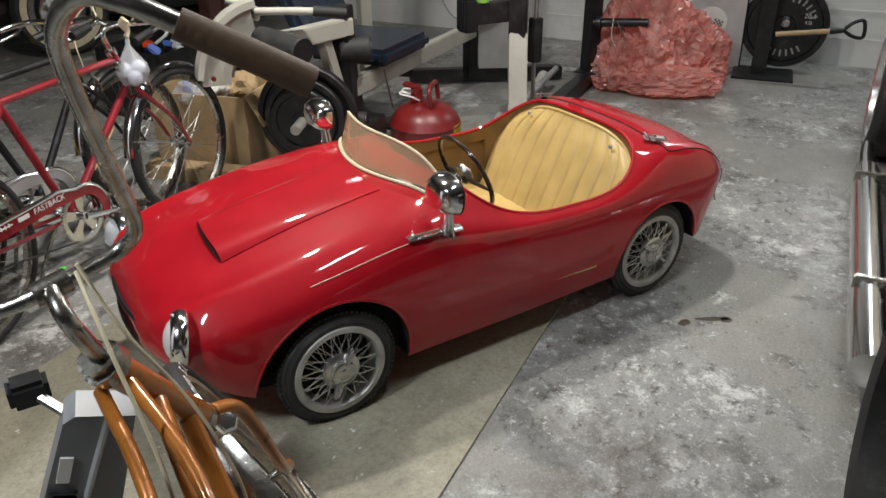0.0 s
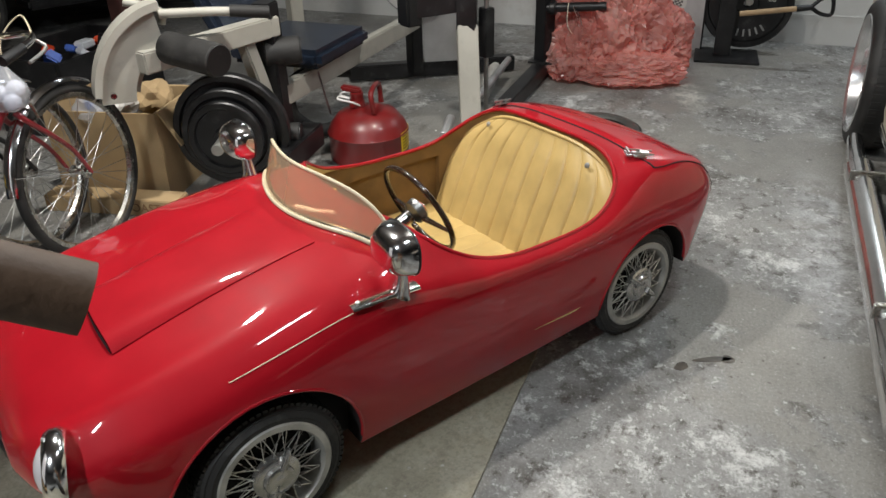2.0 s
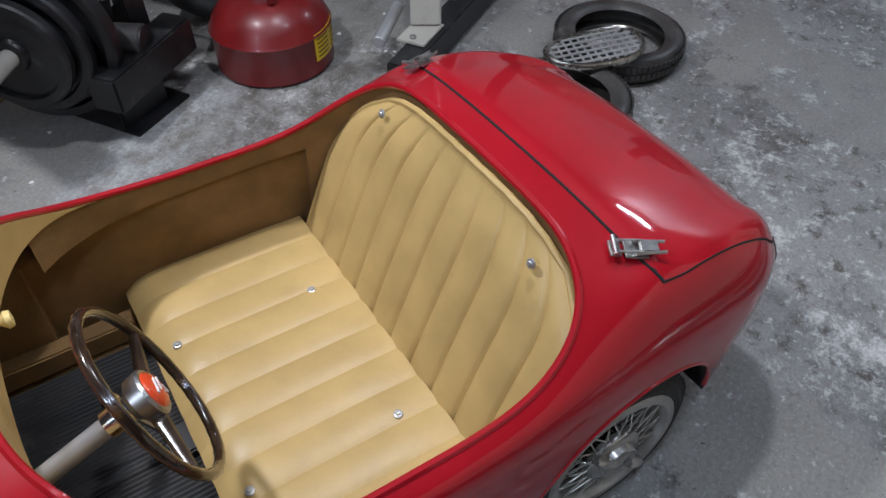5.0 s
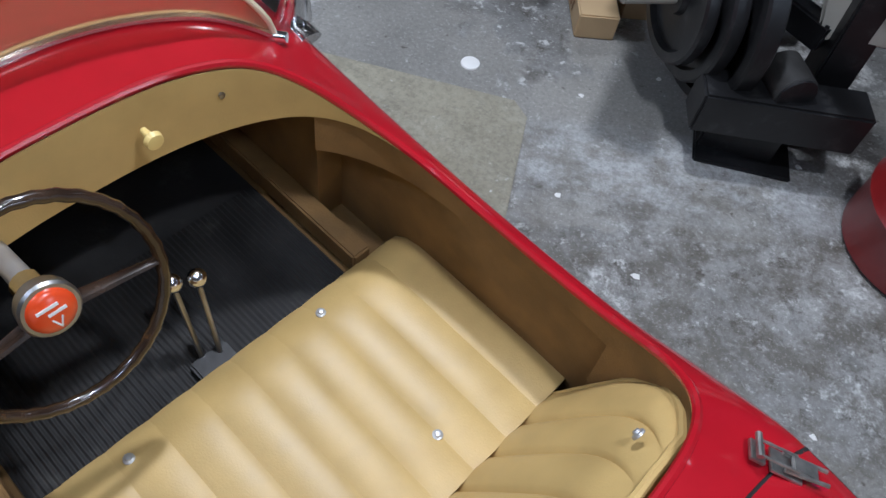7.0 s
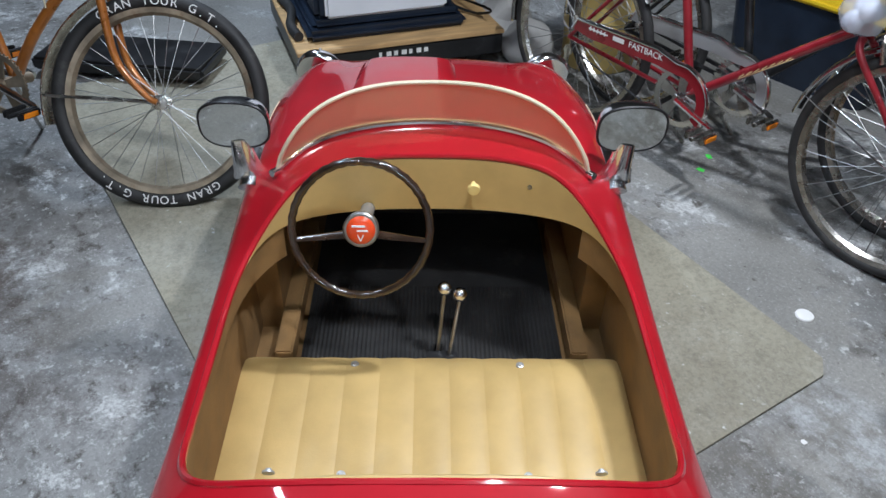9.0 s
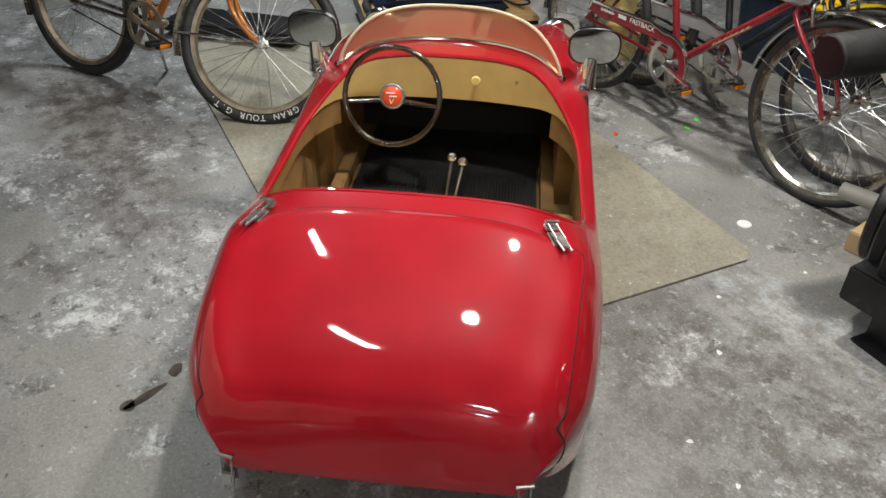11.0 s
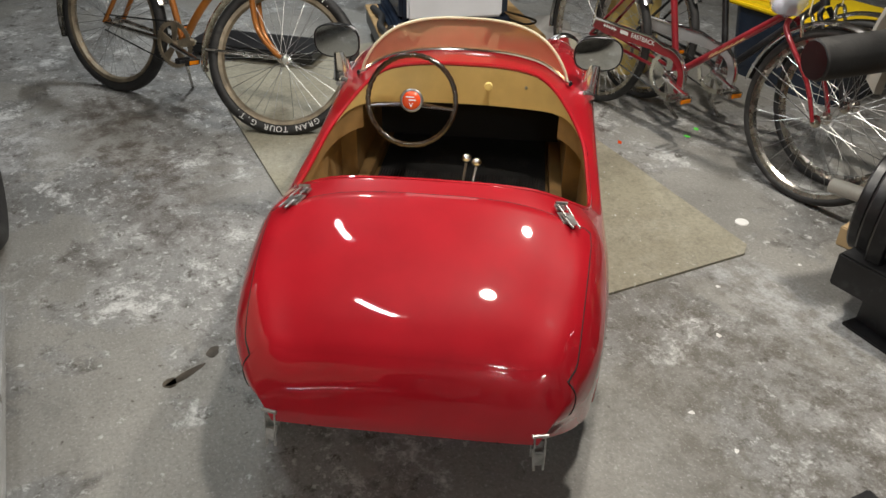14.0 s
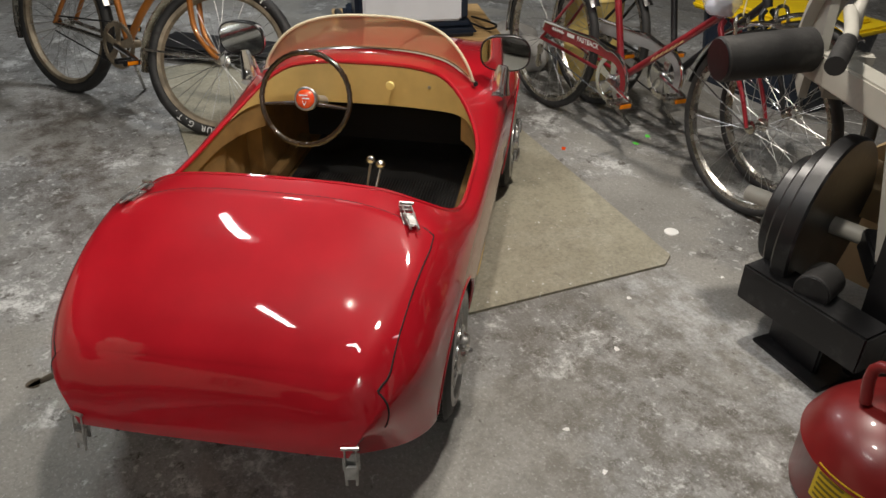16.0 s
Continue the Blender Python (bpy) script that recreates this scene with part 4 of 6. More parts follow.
def chainset(owner, bb, r, metal):
    """Chain ring with spokes, cranks and pedals on the right side."""
    m = Matrix.Translation((bb[0], -0.055, bb[1])) @ Matrix.Rotation(math.pi / 2, 4, "X")
    bm = lathe(bm_new(), [(r, -0.003), (r, 0.003), (r - 0.018, 0.004), (r - 0.018, -0.003)], 48, m, close=True)
    for k in range(44):
        a = 2 * math.pi * k / 44
        box(bm, (r - 0.002, -0.003, -0.0015), (r + 0.006, 0.003, 0.0015), 0, m @ Matrix.Rotation(a, 4, "Z"))
    ring = part("chain_ring", bm, metal, owner)
    for k in range(5):
        a = 2 * math.pi * k / 5 + 0.3
        part("ring_arm", slab(bm_new(), [(0.018, -0.012), (r - 0.014, -0.020), (r - 0.014, 0.020), (0.018, 0.012)], -0.003, 0.002, m @ Matrix.Rotation(a, 4, "Z")), metal, ring, smooth=0)
    part("spindle", cyl(bm_new(), (bb[0], 0.06, bb[1]), (bb[0], -0.075, bb[1]), 0.018), metal, ring)
    for s, a in ((-1, 0.25), (1, 0.25 + math.pi)):
        e = Vector((bb[0] + 0.165 * math.cos(a), s * 0.085, bb[1] - 0.165 * math.sin(a)))
        arm = part("crank_arm", tube(bm_new(), [(bb[0], s * 0.07, bb[1]), (bb[0] + 0.05 * math.cos(a), s * 0.076, bb[1] - 0.05 * math.sin(a)), e], (0.014, 0.010), 8), CHROME, owner)
        bm = bm_new()
        box(bm, (e.x - 0.035, min(e.y + s * 0.015, e.y + s * 0.10), e.z - 0.012), (e.x - 0.022, max(e.y + s * 0.015, e.y + s * 0.10), e.z + 0.012), 0.003)
        box(bm, (e.x + 0.022, min(e.y + s * 0.015, e.y + s * 0.10), e.z - 0.012), (e.x + 0.035, max(e.y + s * 0.015, e.y + s * 0.10), e.z + 0.012), 0.003)
        cyl(bm, e, e + Vector((0, s * 0.11, 0)), 0.008)
        pedal = part("pedal", bm, BLACK if metal is RUST else DULLCHROME, arm)
        part("reflector", box(bm_new(), (e.x + 0.035, min(e.y + s * 0.03, e.y + s * 0.085), e.z - 0.008), (e.x + 0.039, max(e.y + s * 0.03, e.y + s * 0.085), e.z + 0.008), 0.001), AMBER, arm)


def chain_run(owner, bb, hub, r0, r1):
    pts = [(hub[0], -0.055, hub[1] + r1), (bb[0], -0.055, bb[1] + r0)]
    low = [(hub[0], -0.055, hub[1] - r1), (bb[0], -0.055, bb[1] - r0)]
    bm = bm_new()
    for a, b in (pts, low):
        n = 34
        for k in range(n):
            p, q = Vector(a).lerp(Vector(b), k / n), Vector(a).lerp(Vector(b), (k + 0.8) / n)
            tube(bm, [p, q], 0.004, 4)
    return part("chain", bm, BLACK, owner, kind="stuff")


# old copper-orange cruiser, leaning to its left
AM = pose(0.044, 0.377, 0, -11, 0, 69)
cruiser = thing("cruiser_bicycle", "old copper-orange cruiser bicycle with rusty chrome and tall handlebar", "bicycle", AM)
AI = AM.inverted()
LA, RA = 1.02, 0.335
FM = AI @ pose(0.45, 1.34, 0, -27, 0, 94)
bike_wheel("front_wheel", cruiser, 0.0, RA, RUBBER, RUST, 0.056, 36, "GRAN TOUR G.T.", FM)
bike_wheel("rear_wheel", cruiser, 0.0, RA, RUBBER, RUST, 0.056, 36)
hb, ht = AI @ Vector((0.150, 1.160, 0.665)), AI @ Vector((0.031, 1.088, 0.862))
bb = (0.44, 0.30)
part("head_tube", tube(bm_new(), [hb, ht], 0.025, 18), COPPER, cruiser)
part("head_cup", tube(bm_new(), [ht + (ht - hb).normalized() * -0.004, ht + (ht - hb).normalized() * 0.018], 0.033, 20), DULLCHROME, cruiser)
part("headset_nut", tube(bm_new(), [ht + (ht - hb).normalized() * 0.018, ht + (ht - hb).normalized() * 0.034], 0.027, 8), DULLCHROME, cruiser)
part("fork_crown", tube(bm_new(), [hb + (hb - ht).normalized() * 0.03, hb], 0.026, 16), DULLCHROME, cruiser)
fc = hb + (hb - ht).normalized() * 0.02
for s in (-1, 1):
    part("fork_blade", tube(bm_new(), [fc + FM.to_3x3() @ Vector((0, s * 0.02, 0)), fc + FM.to_3x3() @ Vector((0.02, s * 0.05, -0.06)), FM @ Vector((-0.11, s * 0.052, RA + 0.13)), FM @ Vector((-0.035, s * 0.052, RA + 0.025)), FM @ Vector((0, s * 0.052, RA))], (0.015, 0.009), 10, 6), COPPER, cruiser)
    part("upper_tube", tube(bm_new(), [ht + Vector((-0.012, s * 0.022, -0.03)), (0.42, s * 0.035, 0.80), (0.18, s * 0.045, 0.60), (0.0, s * 0.055, RA)], 0.0105, 10, 6), COPPER, cruiser)
    part("chain_stay", tube(bm_new(), [(0.0, s * 0.055, RA), (bb[0], s * 0.03, bb[1])], 0.010, 10), DULLCHROME, cruiser)
part("down_tube", tube(bm_new(), [hb + (ht - hb) * 0.2, (0.56, 0, 0.48), (bb[0], 0, bb[1])], 0.017, 12, 6), COPPER, cruiser)
part("top_tube", tube(bm_new(), [hb + (ht - hb) * 0.55, (0.45, 0, 0.70), (0.31, 0, 0.62)], 0.015, 12, 6), COPPER, cruiser)
part("seat_tube", tube(bm_new(), [(bb[0], 0, bb[1]), (0.29, 0, 0.74)], 0.015, 12), COPPER, cruiser)
part("front_fender", arc_fender(bm_new(), 0, RA, RA + 0.016, 98, 190, 0.07, 0.0, FM), DULLCHROME, cruiser, "dull chrome front mudguard")
part("rear_fender", arc_fender(bm_new(), 0, RA, RA + 0.016, 20, 200, 0.066), DULLCHROME, cruiser)
for s in (-1, 1):
    part("fender_brace", tube(bm_new(), [FM @ Vector((0, s * 0.05, RA)), FM @ Vector((-0.345, s * 0.033, RA + 0.03))], 0.005, 6), DULLCHROME, cruiser)
chainset(cruiser, bb, 0.102, RUST)
chain_run(cruiser, bb, (0, RA), 0.099, 0.035)
part("kick_stand", tube(bm_new(), [(0.40, 0.03, 0.27), (0.30, 0.20, 0.045)], 0.007, 8), DULLCHROME, cruiser)
# stem, high handlebar and grips
stem = [AI @ Vector(p) for p in ((0.02, 1.033, 0.915), (-0.005, 1.045, 0.975), (-0.012, 1.10, 1.0))]
part("stem", tube(bm_new(), [ht, stem[1], stem[2]], 0.0125, 12, 5), DULLCHROME, cruiser)
bar = [(-0.012, 1.10, 1.0), (0.04, 1.118, 1.005), (0.088, 1.128, 1.018), (0.108, 1.105, 1.06), (0.085, 1.05, 1.17), (0.058, 0.985, 1.29), (0.052, 0.945, 1.355), (0.075, 0.905, 1.392), (0.11, 0.875, 1.386), (0.152, 0.860, 1.364)]
part("handlebar", tube(bm_new(), [AI @ Vector(p) for p in bar], 0.0112, 14, 6), DULLCHROME, cruiser, "pitted chrome high handlebar")
part("grip", tube(bm_new(), [AI @ Vector(p) for p in ((0.150, 0.861, 1.365), (0.21, 0.842, 1.331), (0.268, 0.823, 1.297))], (0.0165, 0.0175), 16), BROWNGRIP, cruiser, "faded brown rubber grip")
lbar = [(-0.012, 1.10, 1.0), (-0.065, 1.105, 0.985), (-0.14, 1.12, 0.98), (-0.20, 1.12, 1.03), (-0.235, 1.06, 1.17), (-0.25, 0.99, 1.30), (-0.27, 0.93, 1.37), (-0.33, 0.86, 1.36)]
part("handlebar", tube(bm_new(), [AI @ Vector(p) for p in lbar], 0.0112, 14, 6), DULLCHROME, cruiser, "pitted chrome high handlebar")
part("grip", tube(bm_new(), [AI @ Vector(p) for p in ((-0.325, 0.865, 1.361), (-0.43, 0.74, 1.34))], (0.0165, 0.0175), 16), BROWNGRIP, cruiser)
part("bar_clamp", tube(bm_new(), [AI @ Vector((-0.034, 1.098, 0.994)), AI @ Vector((0.012, 1.106, 1.003))], 0.0175, 16), DULLCHROME, cruiser)
part("brake_cable", tube(bm_new(), [AI @ Vector(p) for p in ((0.02, 1.06, 1.035), (0.03, 0.99, 0.95), (0.05, 0.92, 0.80), (0.06, 0.86, 0.62))], 0.003, 6, 8), IVORY, cruiser, "yellowed brake cable")
part("brake_cable", tube(bm_new(), [AI @ Vector(p) for p in ((0.025, 1.10, 1.025), (0.06, 1.07, 0.92), (0.12, 1.03, 0.80), (0.16, 1.0, 0.66), (0.17, 0.99, 0.55))], 0.003, 6, 8), IVORY, cruiser, "yellowed brake cable")
part("reflector_bolt", lathe(bm_new(), [(0, 0.02), (0.014, 0.018), (0.018, 0.008), (0.018, 0), (0, 0)], 6, AI @ Matrix.Translation((0.165, 1.03, 0.735)) @ Matrix.Rotation(radians(35), 4, "X")), CHROME, cruiser)

# grey plastic housing with a black pedal block, carried beside the head
H0, H1, HR = Vector((-0.062, 1.205, 0.524)), Vector((0.012, 1.168, 0.751)), Vector((0.049, 1.161, 0.745))
hz = (H1 - H0).normalized()
hx = (HR - H1) - hz * (HR - H1).dot(hz)
hx.normalize()
hy = hz.cross(hx)
hm = AI @ Matrix(((hx.x, hy.x, hz.x, H0.x), (hx.y, hy.y, hz.y, H0.y), (hx.z, hy.z, hz.z, H0.z), (0, 0, 0, 1)))
HL = (H1 - H0).length
GREYPLASTIC = mat("grey_plastic", (0.20, 0.205, 0.215), 0.36, vary=0.08, scale=10, bump=0.08)
house = part("housing", slab(bm_new(), [(-0.062, 0.0), (0.062, 0.0), (0.05, HL), (-0.035, HL - 0.004), (-0.05, HL - 0.02)], -0.03, 0.03, hm @ Matrix(((1, 0, 0, 0), (0, 0, 1, 0), (0, 1, 0, 0), (0, 0, 0, 1)))), GREYPLASTIC, cruiser, "grey moulded plastic housing", smooth=30)
part("housing_edge", tube(bm_new(), [hm @ Vector((0.0, -0.032, 0.0)), hm @ Vector((0.012, -0.032, HL))], 0.006, 8), SILVER, house)
for k in range(5):
    part("rubber_rib", box(bm_new(), (-0.055, -0.038, 0.03 + 0.012 * k), (-0.012, -0.029, 0.037 + 0.012 * k), 0.002, hm), BLACK, house)
part("sticker", box(bm_new(), (-0.046, -0.0325, 0.10), (-0.026, -0.029, 0.155), 0.001, hm), OFFWHITE, house)
part("pedal_arm", tube(bm_new(), [AI @ Vector((-0.079, 1.256, 0.755)), AI @ Vector((-0.033, 1.190, 0.729))], 0.009, 8), STEEL, cruiser)
part("pedal_block", box(bm_new(), (-0.03, -0.025, -0.022), (0.03, 0.025, 0.022), 0.008, AI @ Matrix.Translation((-0.079, 1.256, 0.755))), BLACK, cruiser, "black plastic pedal block")


def road_bike(name, label, m, paint, L, r, guard, guard_edge, front_bits, lettered):
    """A Seventies road bicycle with chain guard, mudguards and swept bars; origin under the rear hub, heading x."""
    b = thing(name, label, "bicycle", m, "parked bicycles")
    bike_wheel("front_wheel", b, L, r, RUBBER, DULLCHROME, 0.038, 32)
    bike_wheel("rear_wheel", b, 0.0, r, RUBBER, DULLCHROME, 0.038, 32)
    bb = (0.505, 0.285)
    ht, hb = Vector((L - 0.285, 0, 0.785)), Vector((L - 0.235, 0, 0.65))
    seat = Vector((0.335, 0, 0.80))
    part("seat_tube", tube(bm_new(), [(bb[0], 0, bb[1]), seat], 0.0145, 12), paint, b)
    dt = part("down_tube", tube(bm_new(), [hb + Vector((0, 0, 0.02)), (bb[0], 0, bb[1])], 0.0155, 12), paint, b)
    part("top_tube", tube(bm_new(), [ht + Vector((0, 0, -0.02)), seat - (seat - Vector((bb[0], 0, bb[1]))) * 0.08], 0.0135, 12), paint, b)
    part("head_tube", tube(bm_new(), [hb, ht], 0.018, 14), paint, b)
    for s in (-1, 1):
        part("chain_stay", tube(bm_new(), [(0.0, s * 0.058, r), (bb[0] - 0.03, s * 0.03, bb[1])], 0.008, 8), paint, b)
        part("seat_stay", tube(bm_new(), [(0.0, s * 0.058, r), seat + Vector((0.01, s * 0.018, -0.05))], 0.007, 8), paint, b)
        part("fork_blade", tube(bm_new(), [hb + Vector((0.008, s * 0.02, -0.01)), hb + Vector((0.03, s * 0.045, -0.05)), (L - 0.07, s * 0.05, r + 0.13), (L, s * 0.05, r)], (0.012, 0.007), 10, 6), paint, b)
        part("mudguard_stay", tube(bm_new(), [(L, s * 0.05, r), (L - (r + 0.02) * 0.94, s * 0.026, r + 0.115)], 0.0025, 6), CHROME, b)
    part("head_cup", tube(bm_new(), [ht, ht + (ht - hb).normalized() * 0.022], 0.022, 14), CHROME, b)
    part("front_mudguard", arc_fender(bm_new(), L, r, r + 0.012, 62, 172, 0.05), CHROME, b)
    part("rear_mudguard", arc_fender(bm_new(), 0, r, r + 0.012, 35, 190, 0.05), CHROME, b)
    part("stem", tube(bm_new(), [ht, ht + Vector((-0.025, 0, 0.09)), ht + Vector((0.055, 0, 0.105))], 0.011, 10, 5), CHROME, b)
    c = ht + Vector((0.055, 0, 0.105))
    for s in (-1, 1):
        part("handlebar", tube(bm_new(), [c, c + Vector((0.03, s * 0.07, 0.0)), c + Vector((0.03, s * 0.16, 0.005)), c + Vector((-0.04, s * 0.22, 0.0)), c + Vector((-0.14, s * 0.235, -0.015))], 0.0115, 10, 6), CHROME, b)
        part("grip", tube(bm_new(), [c + Vector((-0.09, s * 0.231, -0.008)), c + Vector((-0.19, s * 0.238, -0.022))], 0.0165, 12), BLACK, b)
        part("brake_lever", tube(bm_new(), [c + Vector((0.0, s * 0.20, -0.005)), c + Vector((0.0, s * 0.235, -0.03)), c + Vector((-0.10, s * 0.25, -0.05))], 0.006, 8, 4), STEEL, b)
    part("shift_knob", lathe(bm_new(), [(0, 0.016), (0.018, 0.014), (0.022, 0.005), (0.022, 0), (0, 0)], 16, Matrix.Translation(ht.lerp(hb, 0.3) + Vector((-0.03, -0.03, 0))) @ Matrix.Rotation(math.pi / 2, 4, "X")), CHROME, b)
    chainset(b, bb, 0.098, CHROME)
    chain_run(b, bb, (0, r), 0.095, 0.04)
    side = Matrix(((1, 0, 0, 0), (0, 0, 1, 0), (0, 1, 0, 0), (0, 0, 0, 1)))
    pts = [(0.03, 0.375), (0.05, 0.415), (0.40, 0.425)]
    pts += [(bb[0] + 0.122 * math.cos(radians(a)), bb[1] + 0.122 * math.sin(radians(a))) for a in range(100, -31, -10)]
    inn = [(bb[0] + 0.082 * math.cos(radians(a)), bb[1] + 0.082 * math.sin(radians(a))) for a in range(-30, 101, 10)]
    outline = pts + inn + [(0.40, 0.372), (0.12, 0.362)]
    cg = part("chain_guard", slab(bm_new(), outline, -0.083, -0.079, side), guard, b, "painted chain guard with chrome edge", smooth=0)
    part("guard_edge", tube(bm_new(), [(p[0], -0.081, p[1]) for p in pts], 0.0075, 8), guard_edge, cg)
    if lettered:
        words("guard_lettering", "FASTBACK", 0.030, Matrix.Translation((0.355, -0.0845, 0.400)) @ Matrix.Rotation(math.pi / 2, 4, "X"), OFFWHITE, cg)
        bm = bm_new()
        box(bm, (0.215, -0.0855, 0.392), (0.262, -0.083, 0.407))
        box(bm, (0.105, -0.0855, 0.396), (0.190, -0.083, 0.400))
        for k in range(5):
            box(bm, (0.11 + 0.016 * k, -0.0855, 0.392), (0.114 + 0.016 * k, -0.083, 0.407))
        part("guard_marks", bm, OFFWHITE, cg, "white bars for the maker's script", smooth=0)
        d = (hb - Vector((bb[0], 0, bb[1])))
        bm = bm_new()
        for k in range(7):
            p = Vector((bb[0], 0, bb[1])) + d * (0.36 + 0.045 * k)
            tube(bm, [p + Vector((-0.006, -0.0158, -0.006)), p + Vector((0.006, -0.0158, 0.008))], 0.0016, 5)
        tube(bm, [Vector((bb[0], -0.0155, bb[1])) + d * 0.34 + Vector((0, 0, -0.006)), Vector((bb[0], -0.0155, bb[1])) + d * 0.66 + Vector((0, 0, -0.004))], 0.0014, 5)
        part("tube_marks", bm, mat("gold_script", (0.62, 0.42, 0.20), 0.5), dt, "gold bars for the maker's script")
    part("kick_stand", tube(bm_new(), [(0.44, 0.02, 0.26), (0.40, 0.10, 0.10), (0.43, 0.17, 0.02)], 0.008, 8), DULLCHROME, b)
    bm = bm_new()
    for k, rr in enumerate((0.045, 0.040, 0.035, 0.030)):
        lathe(bm, [(0, -0.045 - 0.006 * k), (rr, -0.045 - 0.006 * k), (rr, -0.043 - 0.006 * k), (0, -0.043 - 0.006 * k)], 22, Matrix.Translation((0, 0, r)) @ Matrix.Rotation(-math.pi / 2, 4, "X") @ Matrix.Scale(-1, 4, (0, 0, 1)))
    part("sprockets", bm, DULLCHROME, b)
    bm = box(bm_new(), (0.0, -0.075, r - 0.13), (0.02, -0.06, r - 0.03), 0.004)
    for zz in (-0.045, -0.115):
        lathe(bm, [(0, -0.004), (0.02, -0.004), (0.02, 0.004), (0, 0.004)], 12, Matrix.Translation((0.012, -0.066, r + zz)) @ Matrix.Rotation(math.pi / 2, 4, "X"))
    part("derailleur", bm, DULLCHROME, b)
    part("brake_calliper", tube(bm_new(), [(L - 0.15, -0.035, r + 0.27), (L - 0.17, -0.03, r + 0.335), (L - 0.175, 0.03, r + 0.335), (L - 0.15, 0.035, r + 0.27)], 0.007, 8, 4), DULLCHROME, b)
    part("brake_cable", tube(bm_new(), [c + Vector((0.0, -0.2, 0.0)), c + Vector((0.10, -0.08, 0.05)), c + Vector((0.06, 0.0, -0.04)), (L - 0.17, 0.0, r + 0.34)], 0.0028, 6, 8), IVORY, b)
    return b


BM = pose(-0.215, 2.716, 0, -3, 0, 38.7)
road_bike("road_bicycle", "red vintage road bicycle with lettered chain guard and chrome mudguards", BM, BIKERED, 1.205, 0.328, BIKERED, CHROME, True, True)
CM = pose(-0.285, 2.925, 0, -6, 0, 38.7)
road_bike("road_bicycle", "black and chrome road bicycle standing behind the red one", CM, BLACK, 1.10, 0.325, SILVER, CHROME, False, False)

# knotted bag of foam balls hanging from the red bicycle's lever
hang = BM @ Vector((0.965, -0.045, 0.83))
bag = thing("hanging_bag", "clear plastic bag of white foam balls hung on a bicycle", "bag", Matrix.Translation(hang) @ Matrix.Scale(0.82, 4))
for dx, dy, dz in ((0.03, 0.0, -0.13), (-0.035, 0.015, -0.14), (0.0, -0.03, -0.175)):
    bm = bm_new()
    bmesh.ops.create_uvsphere(bm, u_segments=16, v_segments=10, radius=0.036, matrix=Matrix.Translation((dx, dy, dz)))
    part("foam_ball", bm, mat("white_foam", (0.75, 0.76, 0.82), 0.7), bag)
bm = lathe(bm_new(), [(0.006, 0.02), (0.012, -0.02), (0.035, -0.06), (0.072, -0.11), (0.082, -0.15), (0.062, -0.20), (0.0, -0.225)], 26)
for v in bm.verts:
    v.co += v.co.normalized() * 0.012 * noise.noise(v.co * 26)
part("film", bm, CLEARBAG, bag)
part("knot", tube(bm_new(), [(0, 0, 0.02), (0.012, 0.01, 0.045), (-0.006, 0.004, 0.075), (0.01, -0.01, 0.10)], (0.014, 0.022), 10, 4, flat=0.5), IVORY, bag)

# ---- low dolly with a white machine ----
DM = pose(-0.345, 1.655, 0, 0, 0, 108.5)
dolly = thing("dolly", "plywood-topped low dolly with a black rim", "dolly", DM)
DW, DD = 0.88, 0.75
part("deck", box(bm_new(), (0, 0, 0.158), (DW, DD, 0.176), 0.003), PLY, dolly, "scuffed plywood deck")
part("rim", box(bm_new(), (0.004, 0.004, 0.07), (DW - 0.004, DD - 0.004, 0.1575), 0.006), BLACK, dolly)
for x in (0.1, DW - 0.1):
    for y in (0.1, DD - 0.1):
        part("caster", lathe(bm_new(), [(0, -0.014), (0.033, -0.014), (0.035, -0.01), (0.035, 0.01), (0.033, 0.014), (0, 0.014)], 20, Matrix.Translation((x, y, 0.035)) @ Matrix.Rotation(math.pi / 2, 4, "X")), RUBBER, dolly)
bm = bm_new()
for k, w in enumerate((0.012, 0.02, 0.016, 0.022, 0.014, 0.02, 0.018)):
    box(bm, (0.33 + 0.032 * k, 0.0015, 0.120), (0.33 + 0.032 * k + w, 0.0045, 0.139))
part("lettering", bm, OFFWHITE, dolly, "white bars in place of a company name", smooth=0)
machine = thing("machine", "tall white-panelled machine on a black moulded base", "machine", DM @ Matrix.Translation((0.06, 0.075, 0.177)))
part("base", box(bm_new(), (0.0, 0.0, 0.0), (0.68, 0.60, 0.045), 0.02), BLACKVINYL, machine)
part("base_step", box(bm_new(), (0.03, 0.03, 0.04), (0.66, 0.58, 0.075), 0.018), BLACKVINYL, machine)
part("cabinet", box(bm_new(), (0.045, 0.055, 0.072), (0.64, 0.56, 1.25), 0.02), BLACKVINYL, machine)
part("front_panel", box(bm_new(), (0.085, 0.035, 0.078), (0.60, 0.062, 1.23), 0.012), WHITE, machine, "smooth white front panel")
part("power_cord", tube(bm_new(), [(0.66, 0.2, 0.03), (0.75, 0.1, 0.012), (0.78, 0.0, 0.06), (0.72, 0.35, 0.012)], 0.006, 8, 6), BLACK, machine)
hose = part("hose", tube(bm_new(), [DM @ Vector(p) for p in ((0.03, 0.12, 0.195), (0.02, 0.25, 0.195), (0.05, 0.40, 0.2), (0.03, 0.6, 0.195))], 0.02, 12, 6), RUBBER)
tagged(hose, "black rubber hose lying on the plywood deck", "hose")

